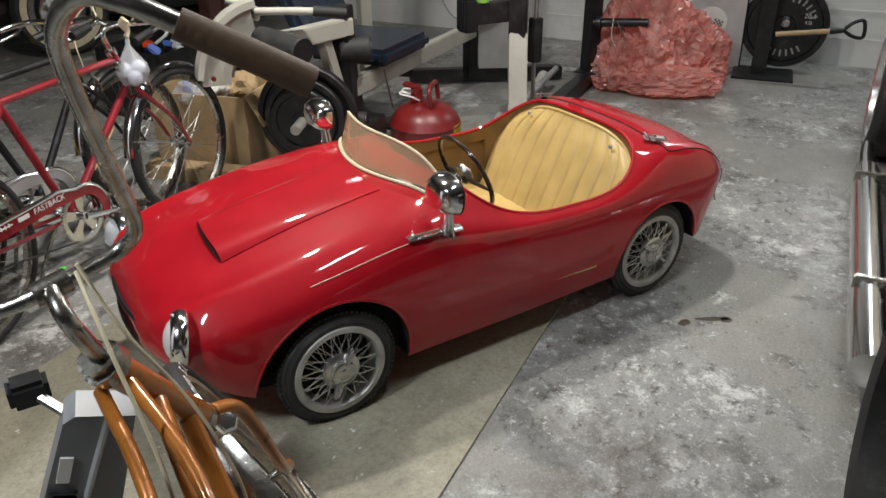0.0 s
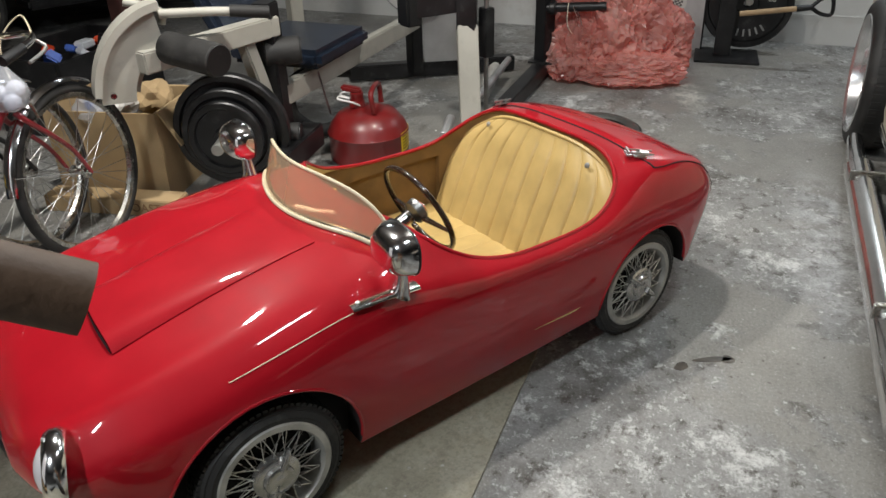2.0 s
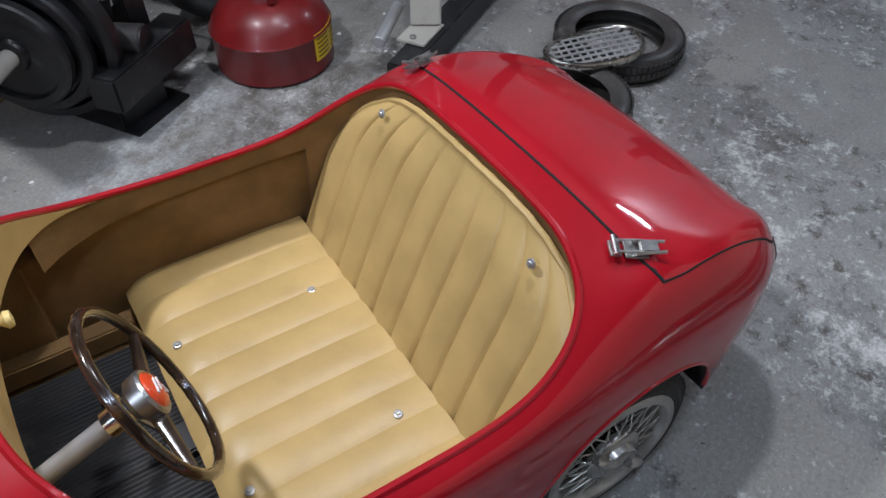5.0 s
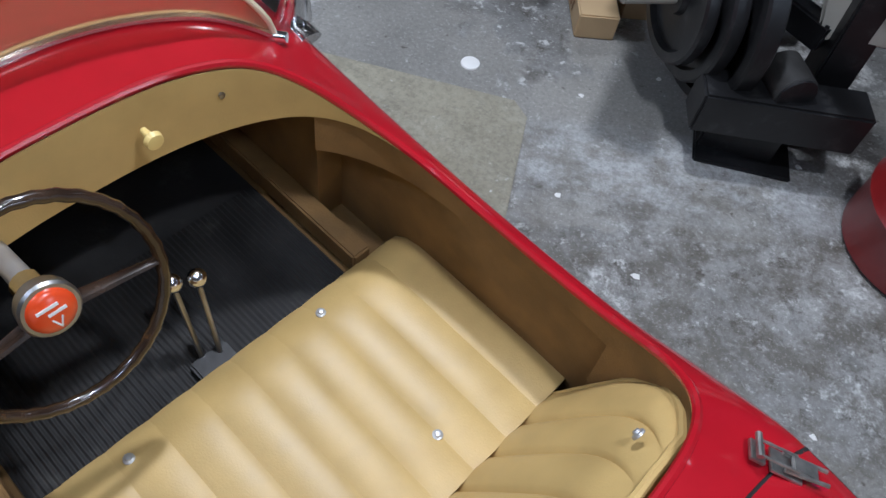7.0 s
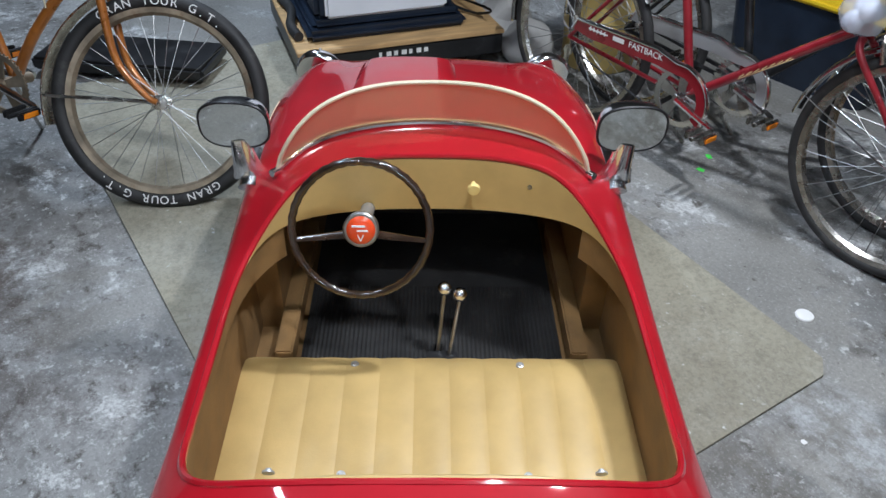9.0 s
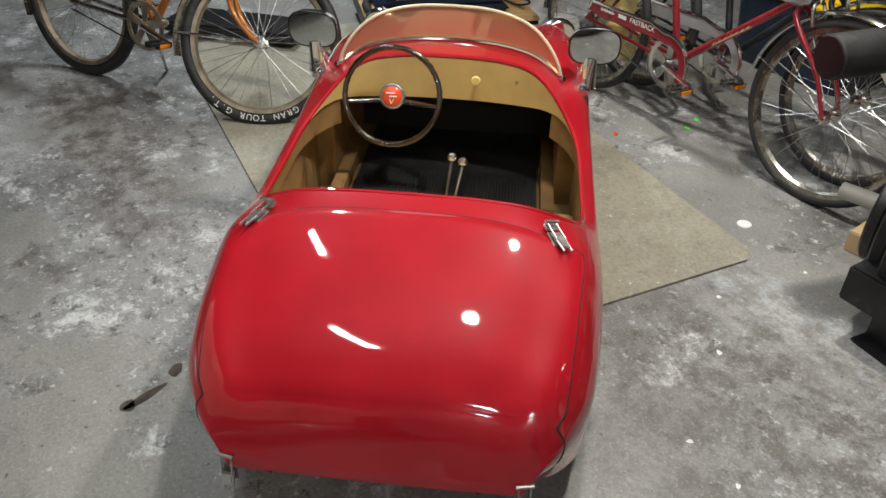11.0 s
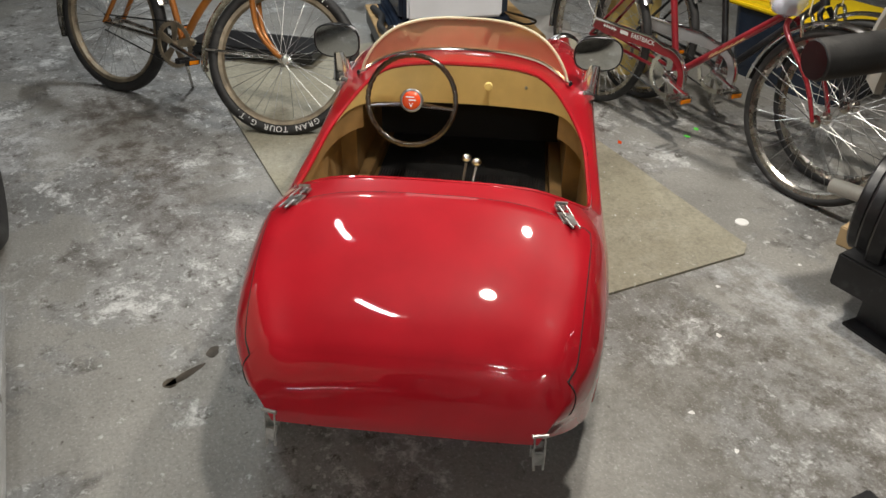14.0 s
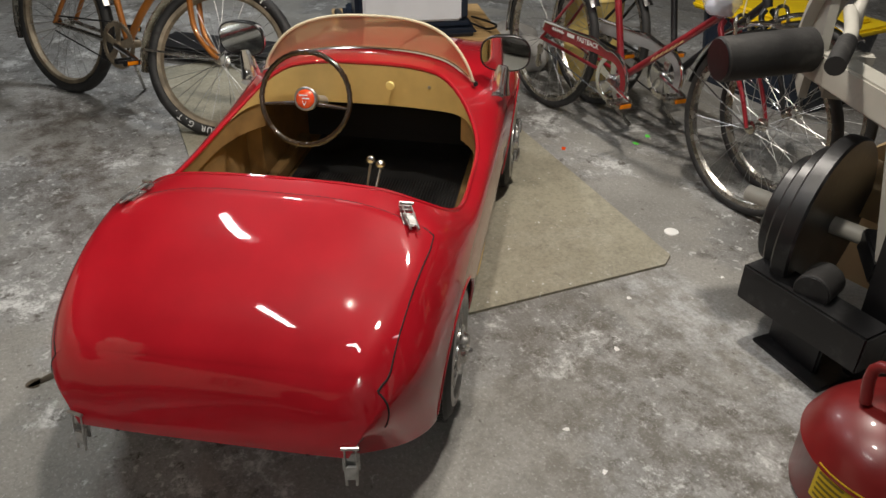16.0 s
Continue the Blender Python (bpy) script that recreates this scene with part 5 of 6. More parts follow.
# crumpled grey lumps beside the dolly, the yellowed drum and the tote
for k, (x, y, z, s) in enumerate(((-0.72, 2.60, 0.0, 0.11), (-0.9, 2.52, 0.0, 0.13))):
    bm = bm_new()
    bmesh.ops.create_icosphere(bm, subdivisions=3, radius=s)
    for v in bm.verts:
        v.co *= 1 + 0.35 * noise.noise(v.co * 9 + Vector((k * 7, 0, 0)))
        v.co.z = max(-s * 0.75, v.co.z * 0.85)
    ob = part("crumpled_paper", bm, mat("grey_paper", (0.40, 0.39, 0.37), 0.8, vary=0.2), smooth=25)
    ob.location = (x, y, z + s * 0.75)
    tagged(ob, "crumpled lump of grey packing paper on the floor", "paper", "packing paper")
drum = part("drum", lathe(bm_new(), [(0, 0), (0.15, 0), (0.16, 0.012), (0.16, 0.16), (0.167, 0.17), (0.167, 0.185), (0.16, 0.195), (0.16, 0.40), (0.167, 0.41), (0.16, 0.42), (0.15, 0.46), (0, 0.46)], 40), BARREL)
drum.location = (-0.72, 2.92, 0)
tagged(drum, "yellowed cream plastic drum standing behind the bicycle", "drum")
tote = thing("storage_tote", "black storage tote with a bright yellow lid", "tote", pose(-0.62, 3.86, 0, 0, 0, 38))


def tote_wall(u, v):
    a = 2 * math.pi * u
    c, s = math.cos(a), math.sin(a)
    e = 0.22
    k = 0.88 + 0.12 * v
    return Vector((0.36 * k * math.copysign(abs(c) ** e, c), 0.24 * k * math.copysign(abs(s) ** e, s), 0.36 * v))


bm = sheet(bm_new(), tote_wall, 48, 4)
slab(bm, [tuple(tote_wall(k / 48, 0).to_2d()) for k in range(48)], 0.0, 0.004)
part("bin", bm, BLACKVINYL, tote)
bm = box(bm_new(), (-0.385, -0.265, 0.36), (0.385, 0.265, 0.395), 0.012)
box(bm, (-0.31, -0.19, 0.39), (0.31, 0.19, 0.412), 0.01)
part("lid", bm, YELLOW, tote, "bright yellow snap lid")

# ---- exercise machine ----
gym = thing("exercise_machine", "grey and black leg-extension bench with foam rollers and iron plates", "exercise machine", pose(1.60, 3.62, 0), origin=Matrix.Translation((-1.60, -3.62, 0)))
UD, VD = room(1, 0), room(0, 1)


def beam(name, a, b, w, h, material, label=""):
    """A square tube between two places."""
    a, b = Vector(a), Vector(b)
    d = b - a
    m = Matrix.Translation(a) @ d.to_track_quat("X", "Z").to_matrix().to_4x4()
    return part(name, box(bm_new(), (0, -w / 2, -h / 2), (d.length, w / 2, h / 2), 0.006, m), material, gym, label)


def roller(a, b, r, material=RUBBER):
    ob = part("foam_roller", cyl(bm_new(), a, b, r, 32, 0.006), material, gym, "black foam roller")
    d = (Vector(b) - Vector(a)).normalized()
    part("end_cap", cyl(bm_new(), Vector(a) - d * 0.003, Vector(a) + d * 0.004, r * 0.93, 32), BLACK, ob)


fm = pose(1.575, 3.545, 0, 0, 0, 32)
part("foot_plate", box(bm_new(), (-0.12, -0.10, 0.0), (0.12, 0.16, 0.012), 0.004, fm), BLACK, gym)
beam("column", (1.645, 3.67, 0.01), (1.625, 3.655, 0.80), 0.09, 0.09, BLACK)
beam("lower_beam", (1.47, 3.37, 0.185), (1.77, 3.605, 0.185), 0.10, 0.11, BLACK, "scuffed black steel beam")
beam("gusset", (1.50, 3.45, 0.10), (1.66, 3.54, 0.10), 0.02, 0.19, BLACK)
beam("arm_beam", (1.02, 3.49, 0.685), (1.66, 3.645, 0.70), 0.075, 0.085, GREY, "warm grey square steel arm")
beam("arm_post", (1.50, 3.62, 0.66), (1.60, 3.66, 0.30), 0.06, 0.06, GREY)
roller((1.226, 3.211, 0.715), (1.13, 3.47, 0.73), 0.062)
roller((1.745, 3.60, 0.585), (1.60, 3.66, 0.585), 0.062)
roller((1.64, 3.47, 0.255), (1.56, 3.53, 0.255), 0.048)
# iron plates on their peg
ax = Vector((-0.62, -0.78, 0.0)).normalized()
pc = Vector((1.375, 3.575, 0.315))
for r, off, th in ((0.25, 0.0, 0.05), (0.20, 0.055, 0.04), (0.16, 0.10, 0.035)):
    m = Matrix.Translation(pc + ax * off) @ ax.to_track_quat("Z", "Y").to_matrix().to_4x4()
    part("weight_plate", lathe(bm_new(), [(0.026, 0), (r - 0.006, 0), (r, 0.006), (r, th - 0.006), (r - 0.006, th), (r - 0.028, th), (r - 0.034, th * 0.6), (0.05, th * 0.6), (0.045, th), (0.026, th)], 48, m), BLACK, gym, "black cast-iron weight plate")
part("plate_peg", cyl(bm_new(), pc - ax * 0.12, pc + ax * 0.26, 0.025, 20), GREY, gym)
beam("peg_bracket", pc - ax * 0.10, (1.60, 3.64, 0.30), 0.05, 0.07, BLACK)


# curved grey cam: a bent square-edged band over a flat web plate, and bent handles
def band(centre, r0, r1, a0, a1, half, material, name, label):
    """A curved bar of square section, standing in the plane that faces the toy car."""
    ux, uy = Vector((0.86, -0.12, 0)), Vector((0.12, 0.99, 0))
    rows = []
    bm = bm_new()
    for k in range(25):
        a = radians(a0 + (a1 - a0) * k / 24)
        d = ux * math.cos(a) + Vector((0, 0, math.sin(a)))
        rows.append([bm.verts.new(Vector(centre) + d * r + uy * h) for r, h in ((r0, -half), (r1, -half), (r1, half), (r0, half))])
    for A, B in zip(rows, rows[1:]):
        for k in range(4):
            bm.faces.new((A[k], A[(k + 1) % 4], B[(k + 1) % 4], B[k]))
    bm.faces.new(rows[0][::-1])
    bm.faces.new(rows[-1])
    return part(name, bm, material, gym, label, smooth=30)


CAM = (1.16, 3.50, 0.53)
band(CAM, 0.345, 0.375, 96, 172, 0.045, GREY, "cam_band", "curved warm grey cam band")
band(CAM, 0.20, 0.345, 100, 178, 0.012, GREY, "cam_web", "flat warm grey cam web")
band((1.19, 3.58, 0.50), 0.20, 0.24, 85, 165, 0.035, GREY, "cam_band", "curved warm grey cam band")
part("pivot_bolt", cyl(bm_new(), (0.89, 3.45, 0.60), (0.885, 3.425, 0.60), 0.012, 10), CHROME, gym)
part("bent_handle", tube(bm_new(), [(1.14, 3.54, 0.842), (1.25, 3.515, 0.835), (1.357, 3.484, 0.828), (1.519, 3.415, 0.814)], 0.018, 12, 6), GREY, gym)
part("bent_handle", tube(bm_new(), [(1.15, 3.56, 0.80), (1.154, 3.556, 0.843), (1.10, 3.577, 0.872), (1.036, 3.60, 0.894)], 0.017, 12, 6), GREY, gym)
part("handle_grip", tube(bm_new(), [(1.395, 3.467, 0.828), (1.535, 3.408, 0.812)], 0.024, 14), RUBBER, gym)
# seat pad, back pad and frame
sm = Matrix.Translation((1.94, 4.0, 0.50)) @ Matrix.Rotation(ROOM, 4, "Z")


def pad(m, lo, hi, name):
    part(name, box(bm_new(), lo, hi, 0.028, m), BLACKVINYL, gym, "dark blue-black vinyl pad")


pad(sm, (-0.27, -0.26, -0.045), (0.27, 0.24, 0.045), "seat_pad")
pad(sm @ Matrix.Translation((0, 0.27, 0.05)) @ Matrix.Rotation(radians(-28), 4, "X"), (-0.26, -0.04, 0.0), (0.26, 0.05, 0.62), "back_pad")
beam("seat_rail", (1.66, 3.66, 0.38), (3.05, 4.50, 0.38), 0.055, 0.10, GREY)
beam("seat_post", (2.15, 4.05, 0.30), (2.15, 4.05, 0.46), 0.06, 0.06, BLACK)
beam("lever_rod", (1.88, 3.72, 0.44), (1.93, 3.72, 0.20), 0.012, 0.012, STEEL)
beam("rear_base", (2.60, 4.70, 0.06), (3.55, 4.20, 0.06), 0.08, 0.09, BLACK)
beam("rear_post", (2.95, 4.46, 0.05), (2.95, 4.46, 1.5), 0.08, 0.08, BLACK)
beam("rear_post", (2.35, 4.85, 0.0), (2.35, 4.85, 1.6), 0.08, 0.08, GREY)
bm = lathe(bm_new(), [(0.03, 0), (0.22, 0), (0.225, 0.006), (0.225, 0.02), (0.22, 0.026), (0.03, 0.026)], 40, Matrix.Translation((2.92, 4.38, 0.66)) @ Vector((-0.35, -0.93, 0.1)).to_track_quat("Z", "Y").to_matrix().to_4x4())
part("pulley_disc", bm, SILVER, gym, "dull silver disc")
# perforated bracket panels
bm = box(bm_new(), (-0.16, -0.004, 0.0), (0.16, 0.004, 0.36), 0.003, pose(3.12, 4.32, 0.12, 0, 0, -30))
for i in range(5):
    for j in range(6):
        cyl(bm, pose(3.12, 4.32, 0.12, 0, 0, -30) @ Vector((-0.12 + 0.06 * i, -0.0055, 0.05 + 0.055 * j)), pose(3.12, 4.32, 0.12, 0, 0, -30) @ Vector((-0.12 + 0.06 * i, -0.003, 0.05 + 0.055 * j)), 0.008, 8)
part("bracket_panel", bm, SILVER, gym, "riveted grey metal panel")

# ---- squat rack ----
rack = thing("weight_rack", "black and grey steel weight rack with base rail", "weight rack", pose(2.95, 3.55, 0), origin=Matrix.Translation((-2.95, -3.55, 0)))


def rbeam(name, a, b, w, h, material, label=""):
    a, b = Vector(a), Vector(b)
    d = b - a
    m = Matrix.Translation(a) @ d.to_track_quat("X", "Z").to_matrix().to_4x4()
    return part(name, box(bm_new(), (0, -w / 2, -h / 2), (d.length, w / 2, h / 2), 0.005, m), material, rack, label)


rbeam("base_rail", (2.29, 3.16, 0.065), (3.72, 4.05, 0.065), 0.085, 0.09, BLACK)
part("rail_foot", slab(bm_new(), [(-0.06, -0.10), (0.06, -0.10), (0.06, 0.10), (-0.06, 0.10)], 0.0, 0.02, pose(2.38, 3.20, 0, 0, 0, 32)), BLACK, rack, smooth=0)
rbeam("grey_post", (2.50, 3.335, 0.11), (2.58, 3.46, 0.58), 0.10, 0.085, GREY, "warm grey square post")
part("post_flange", box(bm_new(), (-0.10, -0.05, 0.0), (0.05, 0.05, 0.008), 0.002, pose(2.47, 3.30, 0.111, 0, 0, 32)), GREY, rack)
part("bolt", cyl(bm_new(), (2.407, 3.264, 0.118), (2.407, 3.264, 0.128), 0.011, 8), STEEL, rack)
rbeam("black_post", (2.58, 3.46, 0.56), (2.60, 3.48, 1.5), 0.095, 0.085, BLACK)
rbeam("cross_arm", (2.60, 3.50, 0.70), (2.38, 3.65, 0.67), 0.075, 0.11, BLACK)
part("arm_end", box(bm_new(), (2.33, 3.60, 0.58), (2.42, 3.70, 0.76), 0.012), BLACK, rack)
part("chrome_guide", cyl(bm_new(), (2.67, 3.42, 0.10), (2.67, 3.42, 1.4), 0.012, 12), STEEL, rack)
part("guide_block", box(bm_new(), (2.64, 3.39, 0.42), (2.70, 3.45, 0.66), 0.005), BLACK, rack)
rbeam("upright", (3.60, 3.97, 0.02), (3.60, 3.97, 1.6), 0.09, 0.09, BLACK)
part("upright_flange", box(bm_new(), (-0.08, -0.08, 0.105), (0.08, 0.08, 0.115), 0.002, pose(3.60, 3.97, 0, 0, 0, 32)), BLACK, rack)
part("bar_sleeve", cyl(bm_new(), (3.58, 3.94, 0.44), (3.80, 3.66, 0.46), 0.028, 18), BLACK, rack)
part("sleeve_collar", cyl(bm_new(), (3.59, 3.92, 0.441), (3.61, 3.89, 0.443), 0.042, 18), BLACK, rack)
part("spring_clip", tube(bm_new(), [(3.64, 3.82, 0.48), (3.62, 3.80, 0.36), (3.65, 3.77, 0.30), (3.68, 3.76, 0.36), (3.66, 3.80, 0.46), (3.69, 3.77, 0.40), (3.71, 3.74, 0.30)], 0.004, 6, 5), CHROME, rack)
part("foot_tube", cyl(bm_new(), (2.285, 3.275, 0.135), (2.44, 3.42, 0.15), 0.022, 16), SILVER, rack, "short silver tube")
part("loose_bar", cyl(bm_new(), (2.75, 3.60, 0.13), (3.35, 4.02, 0.15), 0.02, 14), SILVER, rack)
bottle = part("bottle", lathe(bm_new(), [(0, 0), (0.034, 0), (0.036, 0.006), (0.036, 0.12), (0.02, 0.15), (0.016, 0.18), (0, 0.18)], 20), mat("green_bottle", (0.28, 0.55, 0.10), 0.3))
bottle.location = (2.44, 3.60, 0.738)
tagged(bottle, "green and navy plastic bottle standing on the rack arm", "bottle")
band = part("label_band", lathe(bm_new(), [(0.0365, 0.035), (0.0375, 0.036), (0.0375, 0.11), (0.0365, 0.111)], 20), BLUE, bottle)
# grey wrapped roll lying behind the rail
bm = lathe(bm_new(), [(0, 0), (0.03, 0), (0.042, 0.03), (0.036, 0.12), (0.046, 0.22), (0.034, 0.34), (0.04, 0.42), (0, 0.44)], 20, Matrix.Translation((2.95, 3.80, 0.045)) @ Vector((0.75, 0.6, 0.12)).to_track_quat("Z", "Y").to_matrix().to_4x4())
for v in bm.verts:
    v.co += Vector((0, 0, 0.012)) * noise.noise(v.co * 30)
roll = part("wrapped_roll", bm, mat("grey_cloth", (0.36, 0.35, 0.32), 0.8, vary=0.2))
tagged(roll, "grey cloth roll lying behind the rack rail", "roll")

# ---- cardboard boxes and the clutter in them ----
cb = thing("cardboard_box", "open cardboard box with plastic packets in it", "box", pose(1.364, 3.968, 0, 0, 0, 134))
for lo, hi in (((0, 0, 0.0), (0.52, 0.008, 0.41)), ((0, 0.38, 0.0), (0.52, 0.388, 0.41)), ((0, 0.008, 0.0), (0.008, 0.38, 0.41)), ((0.512, 0.008, 0.0), (0.52, 0.38, 0.41))):
    part("side", box(bm_new(), lo, hi), CARD, cb, smooth=0)
part("bottom", box(bm_new(), (0.008, 0.008, 0.0), (0.512, 0.38, 0.008)), CARD, cb, smooth=0)
part("flap", box(bm_new(), (0, -0.17, 0.0), (0.5, 0.0, 0.006), 0, Matrix.Translation((0.01, 0.0, 0.41)) @ Matrix.Rotation(radians(72), 4, "X")), CARD, cb, smooth=0)
part("flap", box(bm_new(), (-0.17, 0, 0.0), (0.0, 0.36, 0.006), 0, Matrix.Translation((0.0, 0.01, 0.41)) @ Matrix.Rotation(radians(-60), 4, "Y")), CARD, cb, smooth=0)
flat = thing("flat_carton", "flattened brown carton with printed letters lying on the floor", "carton", pose(0.67, 3.99, 0, 0, 0, -46))
part("board", box(bm_new(), (-0.02, -0.05, 0.0), (0.60, 0.06, 0.075), 0.004), CARD, flat)
words("lettering", "TOAST", 0.055, Matrix.Translation((0.44, -0.052, 0.038)) @ Matrix.Rotation(math.pi / 2, 4, "X") @ Matrix.Rotation(0, 4, "Y"), mat("brown_print", (0.20, 0.11, 0.05), 0.8), flat)
for k, (x, y, c) in enumerate(((1.10, 4.05, CLEARBAG), (1.18, 3.98, CARD), (1.0, 4.1, BLUE), (0.92, 3.98, CLEARBAG), (1.0, 3.95, OFFWHITE))):
    bm = bm_new()
    bmesh.ops.create_icosphere(bm, subdivisions=3, radius=0.085)
    for v in bm.verts:
        v.co += v.co.normalized() * 0.035 * noise.noise(v.co * 16 + Vector((k * 5.0, 0, 0)))
        v.co.z *= 0.8
    ob = part("plastic_packet", bm, c, smooth=20)
    ob.location = (x, y, 0.40)
    tagged(ob, "crumpled plastic packet sticking out of the cardboard box", "packet", "packets")
bin2 = thing("black_crate", "low black crate of mixed parts beside the box", "crate", pose(0.95, 4.75, 0, 0, 0, 32))
for lo, hi in (((0, 0, 0), (0.75, 0.02, 0.42)), ((0, 0.5, 0), (0.75, 0.52, 0.42)), ((0, 0.02, 0), (0.02, 0.5, 0.42)), ((0.73, 0.02, 0), (0.75, 0.5, 0.42)), ((0.02, 0.02, 0.0), (0.73, 0.5, 0.3))):
    part("panel", box(bm_new(), lo, hi, 0.004), BLACK, bin2)
for k in range(16):
    random.seed(k + 40)
    bm = bm_new()
    s = 0.03 + 0.04 * random.random()
    box(bm, (-s, -s * 0.6, -s * 0.4), (s, s * 0.6, s * 0.4), s * 0.15, Matrix.Rotation(random.random() * 3, 4, (random.random(), random.random(), 1)))
    ob = part("loose_part", bm, (BADGE, BLUE, WHITE, BLACK, STEEL)[k % 5])
    ob.matrix_basis = pose(0.95, 4.75, 0, 0, 0, 32) @ Matrix.Translation((0.08 + 0.6 * random.random(), 0.06 + 0.4 * random.random(), 0.34 + s * 0.5))
    tagged(ob, "small coloured hardware piece lying in the black crate", "part", "crate contents")

# ---- red safety can ----
can = thing("safety_can", "dented red metal safety can with yellow warning label", "fuel can", pose(2.055, 3.585, 0, 0, 0, 135))
CR = 0.195
part("body", lathe(bm_new(), [(0, 0.006), (CR - 0.012, 0.0), (CR, 0.012), (CR, 0.135), (CR + 0.005, 0.141), (CR, 0.148), (CR - 0.012, 0.178), (CR * 0.72, 0.228), (CR * 0.3, 0.255), (0, 0.257)], 56), CANRED, can)
part("spout", lathe(bm_new(), [(0.04, 0.0), (0.036, 0.03), (0.03, 0.05), (0.032, 0.055), (0.032, 0.075), (0, 0.078)], 24, Matrix.Translation((0.045, 0, 0.25))), CANRED, can)
part("cap_lever", box(bm_new(), (-0.03, -0.018, -0.012), (0.07, 0.018, 0.016), 0.008, pose(0.05, 0, 0.335, 0, -10, 0)), CANRED, can)
part("carry_handle", tube(bm_new(), [(-0.055, -0.08, 0.25), (-0.045, -0.08, 0.345), (-0.045, 0.08, 0.345), (-0.055, 0.08, 0.25)], 0.013, 12, 5), CANRED, can)
for s in (-1, 1):
    part("wire_bail", tube(bm_new(), [(0.02, s * 0.02, 0.262), (0.06, s * 0.06, 0.295), (0.12, s * 0.055, 0.305), (0.13, s * 0.012, 0.305), (0.08, s * 0.010, 0.295)], 0.005, 8, 5), OFFWHITE, can)


def label_patch(u, v):
    a = radians(-24 + 48 * u) + radians(180)
    return Vector(((CR + 0.0012) * math.cos(a), (CR + 0.0012) * math.sin(a), 0.055 + 0.095 * v))


part("warning_label", sheet(bm_new(), label_patch, 16, 2, 0.0008), YELLOW, can, "yellow warning label")
bm = bm_new()
for k in range(5):
    for a0, a1 in ((0.06, 0.44), (0.56, 0.94)):
        def bar(u, v, k=k, a0=a0, a1=a1):
            p = label_patch(a0 + (a1 - a0) * u, 0.12 + 0.16 * k + 0.07 * v)
            return Vector((p.x * 1.006, p.y * 1.006, p.z))
        sheet(bm, bar, 6, 1)
part("label_print", bm, mat("label_ink", (0.25, 0.16, 0.01), 0.6), can, smooth=0)

# grey shoe-like tank and a hose coil beside the can
coil = part("hose_coil", tube(bm_new(), [(2.22, 4.02, 0.30), (2.0, 4.05, 0.33), (1.86, 4.0, 0.28), (1.84, 3.96, 0.16), (1.95, 3.93, 0.06), (2.1, 3.98, 0.03)], 0.035, 12, 8), RUBBER)
tagged(coil, "thick black rubber hose lying behind the red can", "hose")

# ---- two loose tyres and the grille lying on them ----
OLDRUBBER = mat("dusty_old_rubber", (0.05, 0.047, 0.043), 0.42, vary=0.3, scale=9, bump=0.2, bscale=90, spots=0.5, sscale=14, spot=(0.15, 0.14, 0.125))


def loose_tyre(x, y, z, tilt, turn):
    bm = bm_new()
    outer = [(0.148, 0.030), (0.158, 0.040), (0.172, 0.045), (0.195, 0.043), (0.208, 0.032), (0.213, 0.015)]
    inner = [(0.151, 0.026), (0.172, 0.037), (0.198, 0.032), (0.204, 0.012)]
    prof = outer + [(r, -z) for r, z in outer[::-1]] + [(r, -z) for r, z in inner] + inner[::-1]
    lathe(bm, prof, 64, close=True)
    for k in range(72):
        a = 2 * math.pi * k / 72
        for zz in (-0.018, 0.012):
            box(bm, (0.2125, -0.0065, zz), (0.2185, 0.0065, zz + 0.018), 0, Matrix.Rotation(a, 4, "Z"))
    ob = part("tyre_casing", bm, OLDRUBBER, smooth=50)
    ob.matrix_basis = pose(x, y, z, tilt, 0, turn)
    return tagged(ob, "small worn black tyre casing lying flat on the concrete", "tyre casing", "loose tyres")


t1 = loose_tyre(2.645, 2.80, 0.046, 0, 10)
t2 = loose_tyre(3.035, 2.975, 0.052, 1.5, 40)
grille = thing("car_grille", "oval chrome mesh car grille resting on the tyres", "grille", pose(2.85, 2.90, 0.114, 2, -3, -17))
outl = []
for k in range(40):
    a = 2 * math.pi * k / 40
    outl.append(Vector((0.155 * math.copysign(abs(math.cos(a)) ** 0.75, math.cos(a)), (0.085 + 0.02 * math.cos(a)) * math.copysign(abs(math.sin(a)) ** 0.8, math.sin(a)), 0.012 * math.cos(a) ** 2)))
part("surround", tube(bm_new(), outl, 0.010, 10, closed=True, flat=1.3), DULLCHROME, grille)
for k in range(11):
    x = -0.13 + 0.026 * k
    h = (0.083 + 0.018 * x / 0.155) * math.sqrt(max(0.05, 1 - abs(x / 0.155) ** 2.4))
    part("bar", tube(bm_new(), [(x, -h, 0.004), (x, h, 0.004)], 0.0042, 6), SILVER, grille)
for k in range(6):
    y = -0.065 + 0.026 * k
    w = 0.15 * math.sqrt(max(0.05, 1 - abs(y / 0.10) ** 2.4))
    part("bar", tube(bm_new(), [(-w, y, 0.008), (w, y, 0.008)], 0.0042, 6), SILVER, grille)

# ---- heap of red plastic film ----
heap = thing("plastic_film", "crumpled heap of glossy translucent red plastic film", "plastic film", pose(4.0, 3.78, 0.0, 0, 0, -38))


def crease(p, seed):
    """Sharp folds at three sizes."""
    o = Vector((seed * 3.7, seed * 1.3, -seed * 2.1))
    a = 1 - 2.2 * abs(noise.noise(p * 2.3 + o))
    b = 1 - 2.2 * abs(noise.noise(p * 5.1 + o * 2))
    c = 1 - 2.2 * abs(noise.noise(p * 11.0 + o * 3))
    d = 1 - 2.2 * abs(noise.noise(p * 21.0 + o * 4))
    return 0.50 * a + 0.30 * b + 0.20 * c + 0.09 * d


